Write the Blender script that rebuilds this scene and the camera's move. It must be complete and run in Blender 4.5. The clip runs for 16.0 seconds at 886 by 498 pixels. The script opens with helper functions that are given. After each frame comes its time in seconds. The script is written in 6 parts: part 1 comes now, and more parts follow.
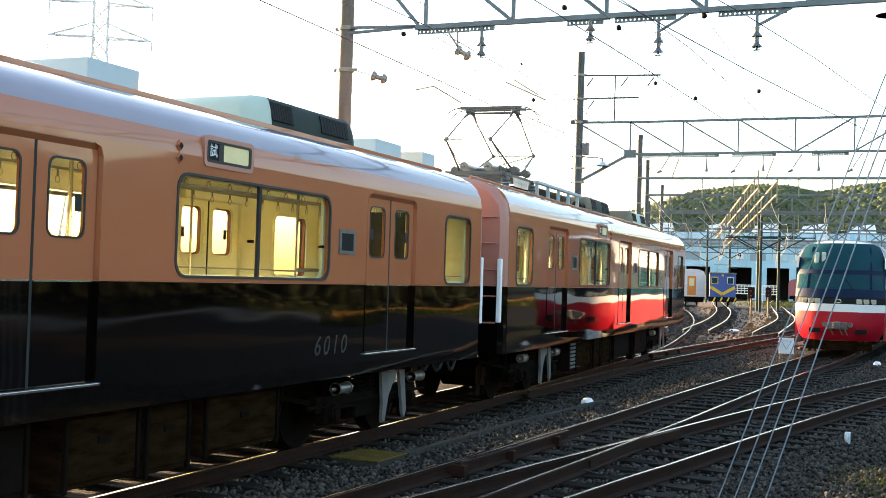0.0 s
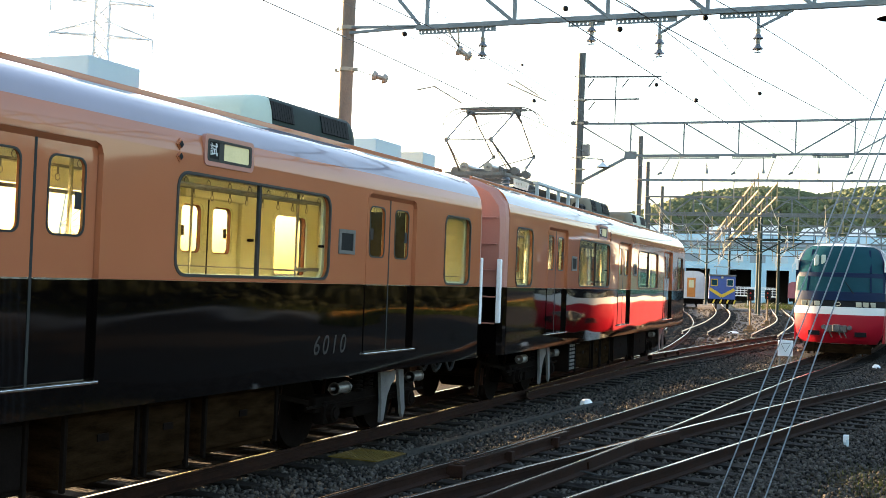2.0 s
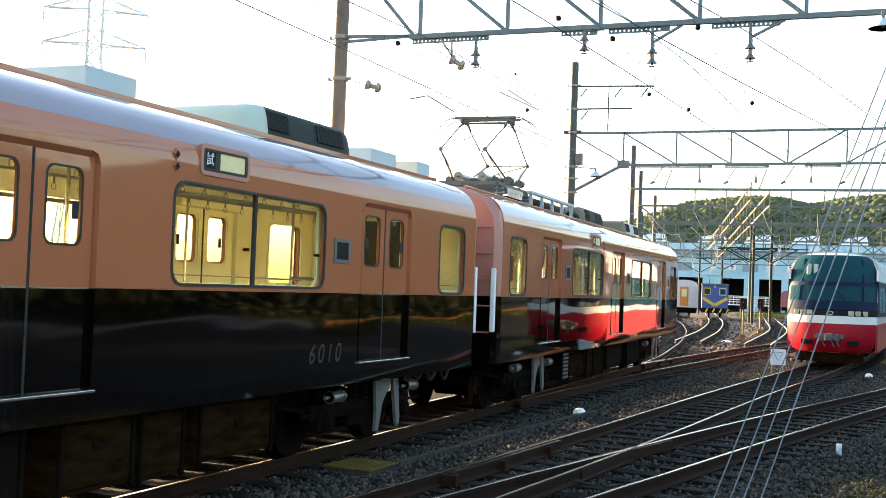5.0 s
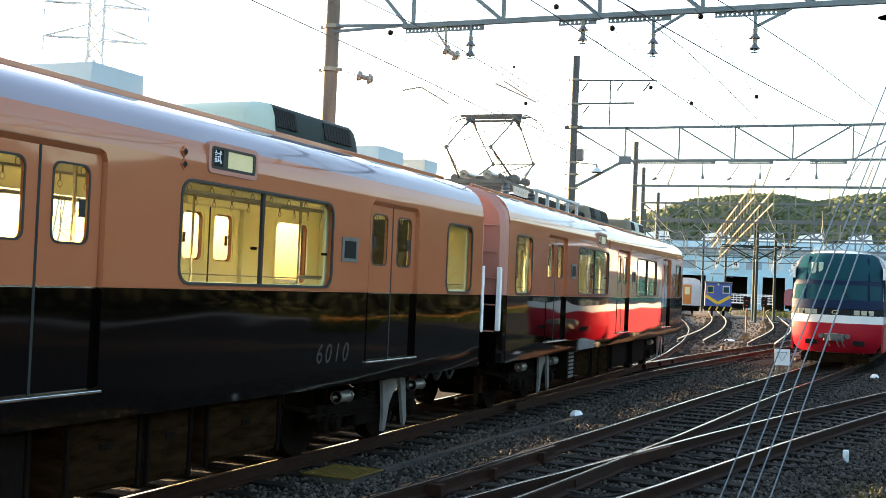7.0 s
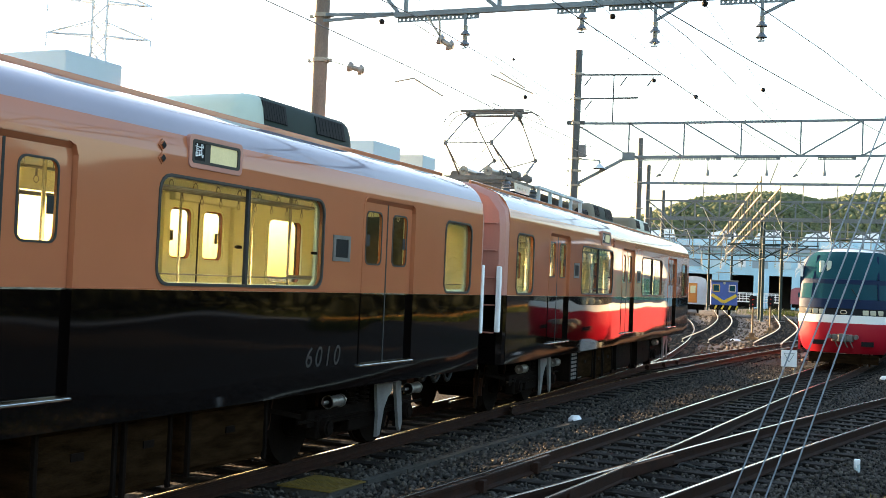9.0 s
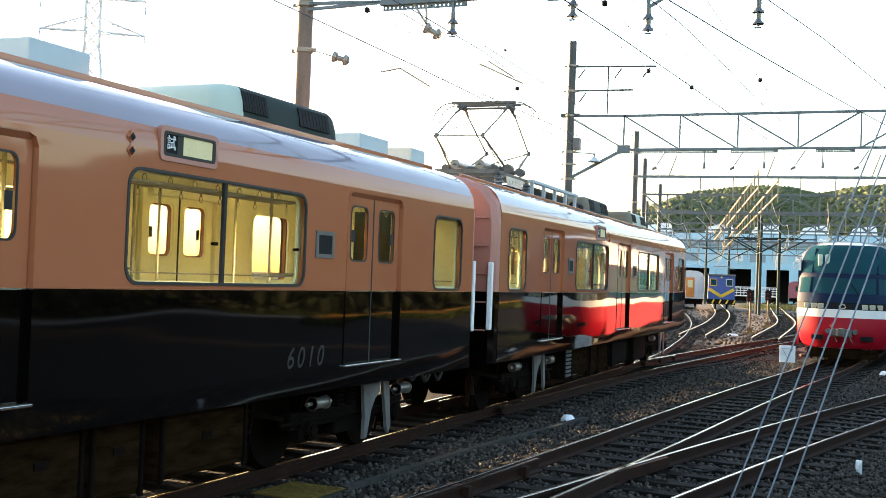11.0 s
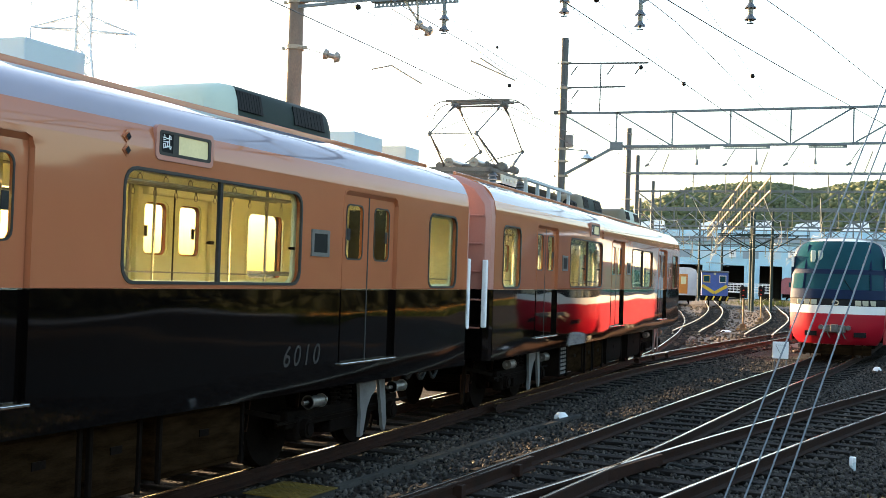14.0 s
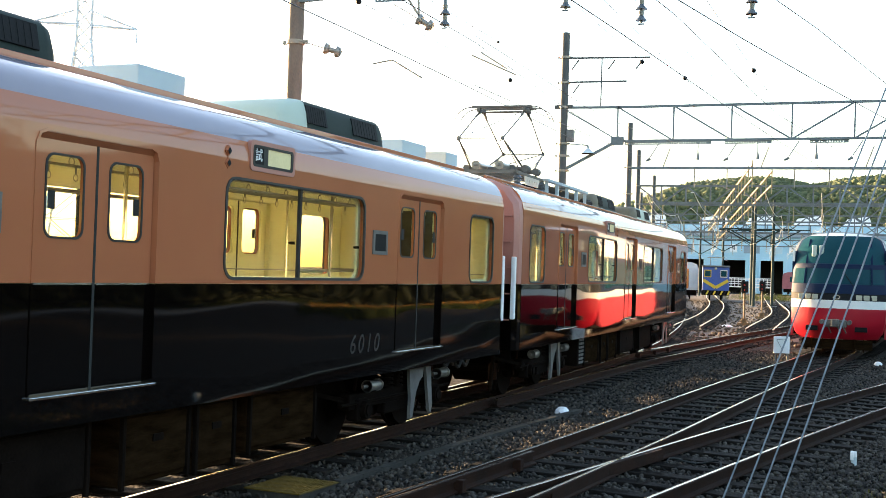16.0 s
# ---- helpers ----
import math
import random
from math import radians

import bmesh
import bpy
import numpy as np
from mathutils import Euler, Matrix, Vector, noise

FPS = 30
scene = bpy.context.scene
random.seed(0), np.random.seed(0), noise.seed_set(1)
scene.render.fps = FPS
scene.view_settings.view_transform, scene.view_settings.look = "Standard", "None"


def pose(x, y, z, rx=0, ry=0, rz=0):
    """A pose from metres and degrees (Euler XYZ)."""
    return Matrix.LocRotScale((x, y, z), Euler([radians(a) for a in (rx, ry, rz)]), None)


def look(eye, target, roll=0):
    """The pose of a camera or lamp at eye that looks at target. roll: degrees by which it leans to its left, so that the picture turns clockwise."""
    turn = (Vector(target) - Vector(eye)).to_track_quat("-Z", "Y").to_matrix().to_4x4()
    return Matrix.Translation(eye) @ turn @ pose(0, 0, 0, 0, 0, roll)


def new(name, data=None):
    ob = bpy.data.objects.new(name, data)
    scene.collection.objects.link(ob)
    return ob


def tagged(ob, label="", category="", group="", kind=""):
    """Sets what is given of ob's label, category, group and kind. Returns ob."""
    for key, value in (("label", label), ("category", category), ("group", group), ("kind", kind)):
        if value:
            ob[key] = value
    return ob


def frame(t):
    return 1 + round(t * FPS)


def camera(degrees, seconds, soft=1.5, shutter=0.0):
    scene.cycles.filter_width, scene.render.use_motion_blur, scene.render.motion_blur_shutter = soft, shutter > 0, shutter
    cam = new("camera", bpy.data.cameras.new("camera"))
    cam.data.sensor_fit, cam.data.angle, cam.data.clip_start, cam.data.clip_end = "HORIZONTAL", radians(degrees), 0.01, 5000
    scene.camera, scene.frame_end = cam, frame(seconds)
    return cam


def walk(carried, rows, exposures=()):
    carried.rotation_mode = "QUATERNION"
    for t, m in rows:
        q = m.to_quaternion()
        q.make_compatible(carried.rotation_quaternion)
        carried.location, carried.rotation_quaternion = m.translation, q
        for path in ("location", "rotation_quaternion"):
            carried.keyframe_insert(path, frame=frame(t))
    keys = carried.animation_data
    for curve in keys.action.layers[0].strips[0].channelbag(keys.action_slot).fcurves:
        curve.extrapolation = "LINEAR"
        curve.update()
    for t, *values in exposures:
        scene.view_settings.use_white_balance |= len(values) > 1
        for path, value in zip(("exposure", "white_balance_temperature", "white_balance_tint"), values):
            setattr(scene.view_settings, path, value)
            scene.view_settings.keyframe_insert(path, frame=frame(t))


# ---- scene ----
# The way: one lens; a slow push along the tracks, with small turns. t, place, heading left of +y, pitch, roll
cam = camera(42.348, 16.0, soft=0.85)
WAY = (
    (0, 0.110, -0.926, 2.004, 22.642, 1.448, 1.768),
    (0.5, 0.110, -0.922, 2.004, 22.639, 1.374, 1.869),
    (1, 0.110, -0.924, 2.004, 22.638, 1.427, 1.995),
    (1.5, 0.109, -0.919, 2.004, 22.625, 1.495, 1.885),
    (2, 0.110, -0.924, 2.004, 22.632, 1.462, 2.131),
    (2.5, 0.110, -0.926, 2.004, 22.595, 1.604, 2.138),
    (3, 0.111, -0.931, 2.004, 22.548, 1.657, 2.174),
    (3.5, 0.111, -0.935, 2.004, 22.555, 1.766, 2.293),
    (4, 0.110, -0.927, 2.004, 22.552, 1.850, 2.155),
    (6.5, 0.110, -0.923, 2.004, 22.066, 1.961, 2.276),
    (7, 0.020, -0.231, 2.029, 22.470, 1.761, 2.326),
    (7.5, 0.021, -0.234, 2.029, 22.305, 1.544, 2.372),
    (8, -0.085, 0.582, 2.058, 22.851, 1.656, 2.305),
    (8.5, -0.085, 0.578, 2.058, 22.776, 1.655, 2.457),
    (9, -0.085, 0.581, 2.058, 22.762, 1.651, 2.407),
    (11.5, -0.171, 1.242, 2.082, 22.585, 1.348, 2.093),
    (12, -0.171, 1.245, 2.082, 22.394, 1.271, 2.160),
    (12.5, -0.171, 1.242, 2.082, 22.338, 1.239, 2.006),
    (13, -0.170, 1.239, 2.081, 22.234, 1.175, 1.919),
    (13.5, -0.170, 1.234, 2.081, 22.170, 1.278, 1.869),
    (14, -0.170, 1.236, 2.081, 22.298, 1.316, 1.892),
    (14.5, -0.171, 1.242, 2.082, 22.446, 1.218, 2.076),
    (15, -0.169, 1.230, 2.081, 22.521, 1.080, 2.288),
    (15.5, -0.169, 1.230, 2.081, 22.409, 1.067, 2.116),
    (16, -0.170, 1.241, 2.082, 22.342, 1.047, 1.888),
)


def aim(x, y, z, yaw, pitch, roll):
    a, b = radians(yaw), radians(pitch)
    eye = Vector((x, y, z))
    return look(eye, eye + Vector((-math.sin(a) * math.cos(b), math.cos(a) * math.cos(b), math.sin(b))), roll)


walk(cam, [(t, aim(*r)) for t, *r in WAY], exposures=((0.0, 3.2, 7400, 16), (16.0, 3.2, 7400, 16)))

# ---- world and sun: low evening sun from behind the train, bright hazy sky ----
SUN_FROM = Vector((-1.0, 0.35, 0.115)).normalized()
world = bpy.data.worlds.new("sky")
scene.world = world
world.use_nodes = True
wn = world.node_tree.nodes
sky = wn.new("ShaderNodeTexSky")
sky.sky_type = "NISHITA"
sky.sun_disc = False
sky.sun_elevation = math.asin(SUN_FROM.z)
sky.sun_rotation = math.atan2(SUN_FROM.x, SUN_FROM.y)
sky.dust_density, sky.air_density, sky.ozone_density = 2.2, 1.0, 2.0
world.node_tree.links.new(sky.outputs[0], wn["Background"].inputs[0])
wn["Background"].inputs[1].default_value = 0.15
sun = new("sun", bpy.data.lights.new("sun", "SUN"))
sun.data.energy, sun.data.angle, sun.data.color = 3.6, radians(0.6), (1.0, 0.77, 0.50)
sun.matrix_world = look((0, 0, 60), Vector((0, 0, 60)) - SUN_FROM)


# ---- materials ----
def nodes_of(name):
    m = bpy.data.materials.new(name)
    m.use_nodes = True
    return m, m.node_tree.nodes, m.node_tree.links, m.node_tree.nodes["Principled BSDF"]


def surface(name, col, rough=0.6, metal=0.0, var=0.2, scale=2.0, fine=45.0, bump=0.15, coat=0.0, tint=None, stretch=(1, 1, 1), emit=0.0,
            wave=0.0, piece=0.0, dirt=0.35, spec=0.5, coat_ior=1.5):
    """A painted or raw surface: colour with broad stains and fine grain, uneven gloss and fine relief."""
    m, n, l, b = nodes_of(name)
    co = n.new("ShaderNodeTexCoord")
    mp = n.new("ShaderNodeMapping")
    mp.inputs["Scale"].default_value = stretch
    l.new(co.outputs["Object"], mp.inputs[0])
    big, small = n.new("ShaderNodeTexNoise"), n.new("ShaderNodeTexNoise")
    big.inputs["Scale"].default_value, small.inputs["Scale"].default_value = scale, fine
    big.inputs["Detail"].default_value, small.inputs["Detail"].default_value = 5, 3
    l.new(mp.outputs[0], big.inputs[0])
    l.new(mp.outputs[0], small.inputs[0])
    mixn = n.new("ShaderNodeMath")
    mixn.operation = "MULTIPLY_ADD"
    l.new(big.outputs["Fac"], mixn.inputs[0])
    mixn.inputs[1].default_value = 0.65
    part_small = n.new("ShaderNodeMath")
    part_small.operation = "MULTIPLY"
    l.new(small.outputs["Fac"], part_small.inputs[0])
    part_small.inputs[1].default_value = 0.35
    l.new(part_small.outputs[0], mixn.inputs[2])
    ramp = n.new("ShaderNodeValToRGB")
    ramp.color_ramp.elements[0].position, ramp.color_ramp.elements[1].position = 0.3, 0.7
    dark = tint or tuple(c * (1 - 2 * var * dirt / 0.35) if var < 0.45 else c * 0.3 for c in col)
    ramp.color_ramp.elements[0].color = (*dark, 1)
    ramp.color_ramp.elements[1].color = (*(min(1, c * (1 + var)) for c in col), 1)
    l.new(mixn.outputs[0], ramp.inputs[0])
    out = ramp.outputs[0]
    if piece:
        info = n.new("ShaderNodeObjectInfo")
        hsv = n.new("ShaderNodeHueSaturation")
        mr = n.new("ShaderNodeMapRange")
        mr.inputs[3].default_value, mr.inputs[4].default_value = 1 - piece, 1 + piece
        l.new(info.outputs["Random"], mr.inputs[0])
        l.new(mr.outputs[0], hsv.inputs["Value"])
        l.new(out, hsv.inputs["Color"])
        out = hsv.outputs[0]
    l.new(out, b.inputs["Base Color"])
    rr = n.new("ShaderNodeMapRange")
    rr.inputs[3].default_value, rr.inputs[4].default_value = max(0.02, rough - 0.5 * rough * 0.4), min(1, rough + 0.5 * rough * 0.4)
    l.new(mixn.outputs[0], rr.inputs[0])
    l.new(rr.outputs[0], b.inputs["Roughness"])
    b.inputs["Metallic"].default_value = metal
    b.inputs["Coat Weight"].default_value = coat
    b.inputs["Specular IOR Level"].default_value = spec
    b.inputs["Coat Roughness"].default_value = 0.04
    b.inputs["Coat IOR"].default_value = coat_ior
    if bump:
        bp = n.new("ShaderNodeBump")
        bp.inputs["Strength"].default_value = bump
        bp.inputs["Distance"].default_value = 0.01
        l.new(small.outputs["Fac"], bp.inputs["Height"])
        l.new(bp.outputs[0], b.inputs["Normal"])
    if wave:
        wv = n.new("ShaderNodeTexNoise")
        wv.inputs["Scale"].default_value, wv.inputs["Detail"].default_value = 1.3, 1
        mw = n.new("ShaderNodeMapping")
        mw.inputs["Scale"].default_value = (1.0, 0.3, 1.6)
        l.new(co.outputs["Object"], mw.inputs[0])
        l.new(mw.outputs[0], wv.inputs[0])
        b2 = n.new("ShaderNodeBump")
        b2.inputs["Strength"].default_value, b2.inputs["Distance"].default_value = 1.0, wave
        l.new(wv.outputs["Fac"], b2.inputs["Height"])
        l.new(b2.outputs[0], b.inputs["Normal"])
        l.new(b2.outputs[0], b.inputs["Coat Normal"])
    if emit:
        b.inputs["Emission Color"].default_value, b.inputs["Emission Strength"].default_value = (*col, 1), emit
    return m


def glass(name, tint, gloss=0.05):
    """A thin pane: clear through, mirroring by Fresnel."""
    m, n, l, b = nodes_of(name)
    n.remove(b)
    clear, shine, mix = n.new("ShaderNodeBsdfTransparent"), n.new("ShaderNodeBsdfGlossy"), n.new("ShaderNodeMixShader")
    lw, po, sc = n.new("ShaderNodeLayerWeight"), n.new("ShaderNodeMath"), n.new("ShaderNodeMapRange")
    clear.inputs[0].default_value = (*tint, 1)
    shine.inputs["Roughness"].default_value = 0.02
    lw.inputs[0].default_value = 0.5
    po.operation = "POWER"
    po.inputs[1].default_value = 5.0
    sc.inputs[3].default_value = gloss
    l.new(lw.outputs["Facing"], po.inputs[0])
    l.new(po.outputs[0], sc.inputs[0])
    l.new(sc.outputs[0], mix.inputs[0])
    l.new(clear.outputs[0], mix.inputs[1])
    l.new(shine.outputs[0], mix.inputs[2])
    l.new(mix.outputs[0], n["Material Output"].inputs[0])
    return m


def ballast_material():
    m, n, l, b = nodes_of("ballast")
    co = n.new("ShaderNodeTexCoord")
    vo, big = n.new("ShaderNodeTexVoronoi"), n.new("ShaderNodeTexNoise")
    vo.inputs["Scale"].default_value, big.inputs["Scale"].default_value = 22, 0.35
    big.inputs["Detail"].default_value = 6
    l.new(co.outputs["Object"], vo.inputs[0])
    l.new(co.outputs["Object"], big.inputs[0])
    ra = n.new("ShaderNodeValToRGB")
    ra.color_ramp.elements[0].color, ra.color_ramp.elements[1].color = (0.004, 0.0033, 0.0026, 1), (0.036, 0.0295, 0.023, 1)
    l.new(vo.outputs["Color"], ra.inputs[0])
    rust = n.new("ShaderNodeValToRGB")
    rust.color_ramp.elements[0].position, rust.color_ramp.elements[1].position = 0.42, 0.66
    rust.color_ramp.elements[0].color, rust.color_ramp.elements[1].color = (1, 1, 1, 1), (1.1, 0.74, 0.55, 1)
    l.new(big.outputs["Fac"], rust.inputs[0])
    mx = n.new("ShaderNodeMix")
    mx.data_type, mx.blend_type = "RGBA", "MULTIPLY"
    mx.inputs[0].default_value = 1.0
    l.new(ra.outputs[0], mx.inputs[6])
    l.new(rust.outputs[0], mx.inputs[7])
    l.new(mx.outputs[2], b.inputs["Base Color"])
    bp = n.new("ShaderNodeBump")
    bp.invert = True
    bp.inputs["Strength"].default_value, bp.inputs["Distance"].default_value = 1.0, 0.03
    l.new(vo.outputs["Distance"], bp.inputs["Height"])
    l.new(bp.outputs[0], b.inputs["Normal"])
    b.inputs["Roughness"].default_value = 0.9
    b.inputs["Specular IOR Level"].default_value = 0.12
    return m


def island_material(name, dark, light, rough=0.8, leaf=0.0):
    """Loose bits, each with its own shade."""
    m, n, l, b = nodes_of(name)
    geo, ra = n.new("ShaderNodeNewGeometry"), n.new("ShaderNodeValToRGB")
    ra.color_ramp.elements[0].color, ra.color_ramp.elements[1].color = (*dark, 1), (*light, 1)
    l.new(geo.outputs["Random Per Island"], ra.inputs[0])
    l.new(ra.outputs[0], b.inputs["Base Color"])
    b.inputs["Roughness"].default_value = rough
    b.inputs["Specular IOR Level"].default_value = 0.15
    if leaf:
        tr, ad = n.new("ShaderNodeBsdfTranslucent"), n.new("ShaderNodeMixShader")
        l.new(ra.outputs[0], tr.inputs[0])
        ad.inputs[0].default_value = leaf
        l.new(b.outputs[0], ad.inputs[1])
        l.new(tr.outputs[0], ad.inputs[2])
        l.new(ad.outputs[0], n["Material Output"].inputs[0])
    return m


BROWN = surface("brown_paint", (0.425, 0.134, 0.062), 0.6, var=0.05, scale=0.8, fine=220, bump=0.02, coat=1.0, wave=0.004, spec=0.0, coat_ior=1.55)
LAVENDER = surface("pale_lavender_roof_paint", (0.26, 0.228, 0.258), 0.5, var=0.06, scale=0.9, fine=200, bump=0.02, coat=1.0, wave=0.004, spec=0.0, coat_ior=1.6)
PINK = surface("faded_pink_paint", (0.44, 0.175, 0.125), 0.5, var=0.08, scale=1.2, bump=0.03, coat=0.2)
BLACK = surface("black_paint", (0.0022, 0.0015, 0.0013), 0.5, var=0.1, scale=0.7, fine=220, bump=0.02, coat=1.0, wave=0.007, spec=0.0, coat_ior=1.5)
ROOFGREY = surface("roof_grey", (0.42, 0.42, 0.42), 0.6, var=0.2, scale=1.5)
UNITBLUE = surface("pale_blue_metal", (0.47, 0.54, 0.55), 0.55, var=0.06, scale=1.4, fine=120, bump=0.01)
UNITDARK = surface("dark_green_grey", (0.022, 0.036, 0.031), 0.6, var=0.15, scale=2.0, bump=0.05, spec=0.12)
UNITPALE = surface("pale_green_grey", (0.42, 0.485, 0.40), 0.55, var=0.08, scale=1.5, fine=120, bump=0.01)
CREAM = surface("cream_metal", (0.62, 0.56, 0.46), 0.5, var=0.10, bump=0.03)
OLIVE = surface("brown_olive_metal", (0.13, 0.10, 0.055), 0.55, var=0.2, bump=0.05)
GRILLE = surface("black_grille", (0.012, 0.012, 0.012), 0.6, var=0.3, spec=0.12)
RUBBER = surface("dark_rubber", (0.03, 0.032, 0.03), 0.6, var=0.2, spec=0.12)
FRAMEGREY = surface("grey_window_frame", (0.034, 0.034, 0.030), 0.5, 0.0, var=0.15, bump=0.03, spec=0.2)
STEEL = surface("bright_steel", (0.62, 0.62, 0.6), 0.25, 1.0, var=0.12, scale=6, bump=0.03)
WORN = surface("worn_steel", (0.32, 0.31, 0.29), 0.45, 0.8, var=0.25, scale=6, bump=0.1)
WALLIN = surface("cream_inner_wall", (0.82, 0.80, 0.55), 0.5, var=0.08, scale=1.5, bump=0.03)
CEILIN = surface("pale_inner_ceiling", (0.78, 0.77, 0.57), 0.6, var=0.06, bump=0.02)
FLOORIN = surface("beige_inner_floor", (0.34, 0.29, 0.20), 0.6, var=0.2)
SEAT = surface("olive_seat_cloth", (0.21, 0.17, 0.065), 0.9, var=0.2, fine=120)
UNDER = surface("dirty_underframe", (0.008, 0.0056, 0.0042), 0.8, var=0.35, scale=3, bump=0.3, spec=0.02)
RUSTBOX = surface("rusty_equipment_box", (0.019, 0.0105, 0.005), 0.8, var=0.4, scale=3, bump=0.3, spec=0.0, stretch=(1, 1, 5))
GREYPART = surface("grey_painted_iron", (0.14, 0.14, 0.135), 0.5, var=0.25, scale=5, bump=0.15)
PANTO = surface("dark_worn_iron", (0.13, 0.12, 0.105), 0.5, 0.2, var=0.25, scale=6, bump=0.1)
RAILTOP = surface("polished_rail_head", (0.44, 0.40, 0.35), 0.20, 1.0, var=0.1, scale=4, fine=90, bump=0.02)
# far yard rail heads: golden glint of the sun put into the colour
RAILBRIGHT = surface("sun_glint_rail", (0.62, 0.52, 0.38), 0.48, 0.55, var=0.12, scale=4, fine=60, bump=0.05)
RAILRUST = surface("rusty_rail", (0.024, 0.0095, 0.0052), 0.8, var=0.3, scale=5, bump=0.4, spec=0.12)
SLEEPER = surface("weathered_sleeper", (0.015, 0.0115, 0.0085), 0.85, var=0.3, scale=3, fine=60, bump=0.5, stretch=(0.4, 4, 4), piece=0.3, spec=0.12)
BALLAST = ballast_material()
STONE = island_material("ballast_stones", (0.003, 0.0025, 0.0018), (0.084, 0.072, 0.059))
PALESTONE = island_material("pale_stones", (0.015, 0.010, 0.006), (0.10, 0.074, 0.052))
EARTH = surface("sunlit_gravel_earth", (0.078, 0.048, 0.030), 0.9, var=0.3, scale=0.8, fine=14, bump=0.6)
DRYGRASS = surface("dry_grass", (0.17, 0.095, 0.024), 0.9, var=0.75, scale=0.5, fine=6, bump=0.8)
CONCRETE = surface("stained_concrete", (0.26, 0.25, 0.23), 0.85, var=0.25, scale=3, bump=0.3)
DARKCONC = surface("weathered_concrete", (0.045, 0.042, 0.036), 0.85, var=0.25, scale=3, bump=0.3, spec=0.12)
CHECKER = surface("yellow_chequer_plate", (0.115, 0.075, 0.016), 0.6, var=0.25, scale=6, bump=0.3, spec=0.12)
WHITE = surface("white_paint", (0.78, 0.78, 0.76), 0.5, var=0.06, scale=5, bump=0.05)
POLEBROWN = surface("rusty_brown_pole", (0.16, 0.115, 0.085), 0.65, var=0.3, scale=1.2, bump=0.2, stretch=(3, 3, 0.5))
POLEGREY = surface("dark_grey_pole", (0.060, 0.068, 0.065), 0.6, var=0.25, scale=1.5, bump=0.15)
GANTRY = surface("blue_grey_steel", (0.13, 0.165, 0.175), 0.55, var=0.2, scale=3, bump=0.1)
FARSTEEL = surface("galvanised_steel", (0.30, 0.26, 0.20), 0.5, 0.3, var=0.15, scale=2, bump=0.05)
# gold evening sunlight put into the colour of girders and droppers
GIRDER = surface("sun_gold_girder", (0.34, 0.255, 0.125), 0.55, var=0.15, scale=2, bump=0.05)
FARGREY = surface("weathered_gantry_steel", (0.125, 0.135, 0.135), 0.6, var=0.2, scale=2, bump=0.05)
PYLON = surface("pylon_steel", (0.62, 0.62, 0.62), 0.5, 0.3, var=0.1, bump=0.02)
PORCELAIN = surface("brown_porcelain", (0.23, 0.20, 0.165), 0.3, var=0.15, coat=0.6, bump=0.02)
DARKPORC = surface("dark_porcelain", (0.075, 0.085, 0.09), 0.3, var=0.15, coat=0.6, bump=0.02)
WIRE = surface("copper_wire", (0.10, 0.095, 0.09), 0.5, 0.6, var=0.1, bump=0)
# far yard wires: sunlight put into a paler colour than the near wire
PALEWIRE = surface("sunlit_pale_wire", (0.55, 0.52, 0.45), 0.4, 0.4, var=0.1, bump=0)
STAY = surface("galvanised_strand", (0.20, 0.235, 0.26), 0.5, 0.3, var=0.1, scale=30, bump=0.1)
RED = surface("scarlet_paint", (0.40, 0.004, 0.017), 0.4, var=0.06, scale=1, bump=0.02, coat=0.4, wave=0.004)
OFFWHITE = surface("ivory_paint", (0.78, 0.76, 0.70), 0.35, var=0.05, coat=0.6, bump=0.02)
NAVY = surface("navy_paint", (0.005, 0.015, 0.040), 0.4, var=0.1, bump=0.02, spec=0.08)
PANO = surface("dark_teal_windscreen", (0.008, 0.050, 0.062), 0.10, var=0.15, scale=0.8, bump=0, spec=0.05)
LENS = surface("clear_lamp_lens", (0.48, 0.45, 0.33), 0.15, var=0.1, bump=0.02, coat=1.0)
LOCOBLUE = surface("loco_blue_paint", (0.02, 0.075, 0.30), 0.4, var=0.12, coat=0.4, bump=0.03)
RUSTYEL = surface("rust_stained_yellow", (0.17, 0.095, 0.035), 0.7, var=0.3, scale=4, bump=0.2)
YELLOW = surface("yellow_paint", (0.62, 0.40, 0.03), 0.5, var=0.12, bump=0.04)
ORANGE = surface("orange_paint", (0.70, 0.22, 0.03), 0.5, var=0.1, bump=0.03)
SILVER = surface("pale_carriage_paint", (0.62, 0.60, 0.58), 0.45, var=0.08, bump=0.03)
MAROON = surface("pink_maroon_paint", (0.33, 0.09, 0.10), 0.5, var=0.12, bump=0.03)
SHEDBLUE = surface("pale_blue_cladding", (0.36, 0.60, 0.70), 0.6, var=0.08, scale=0.25, fine=8, bump=0.05)
SHEDDARK = surface("dark_shed_inside", (0.02, 0.017, 0.014), 0.9, var=0.2)
SHEDPALE = surface("milky_shed_glazing", (0.46, 0.62, 0.68), 0.35, var=0.1, scale=0.4, bump=0.02)
SHEDROOF = surface("grey_blue_roofing", (0.25, 0.32, 0.36), 0.6, var=0.1, scale=0.3, bump=0.05)
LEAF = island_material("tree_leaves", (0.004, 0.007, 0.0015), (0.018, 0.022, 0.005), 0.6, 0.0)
# distance haze put into the hill's colour: paler and more even than near leaves
FARLEAF = island_material("hazed_wood_leaves", (0.062, 0.076, 0.038), (0.098, 0.113, 0.050), 0.8)
GRASSM = island_material("grass_blades", (0.018, 0.030, 0.006), (0.06, 0.075, 0.018), 0.7, 0.3)
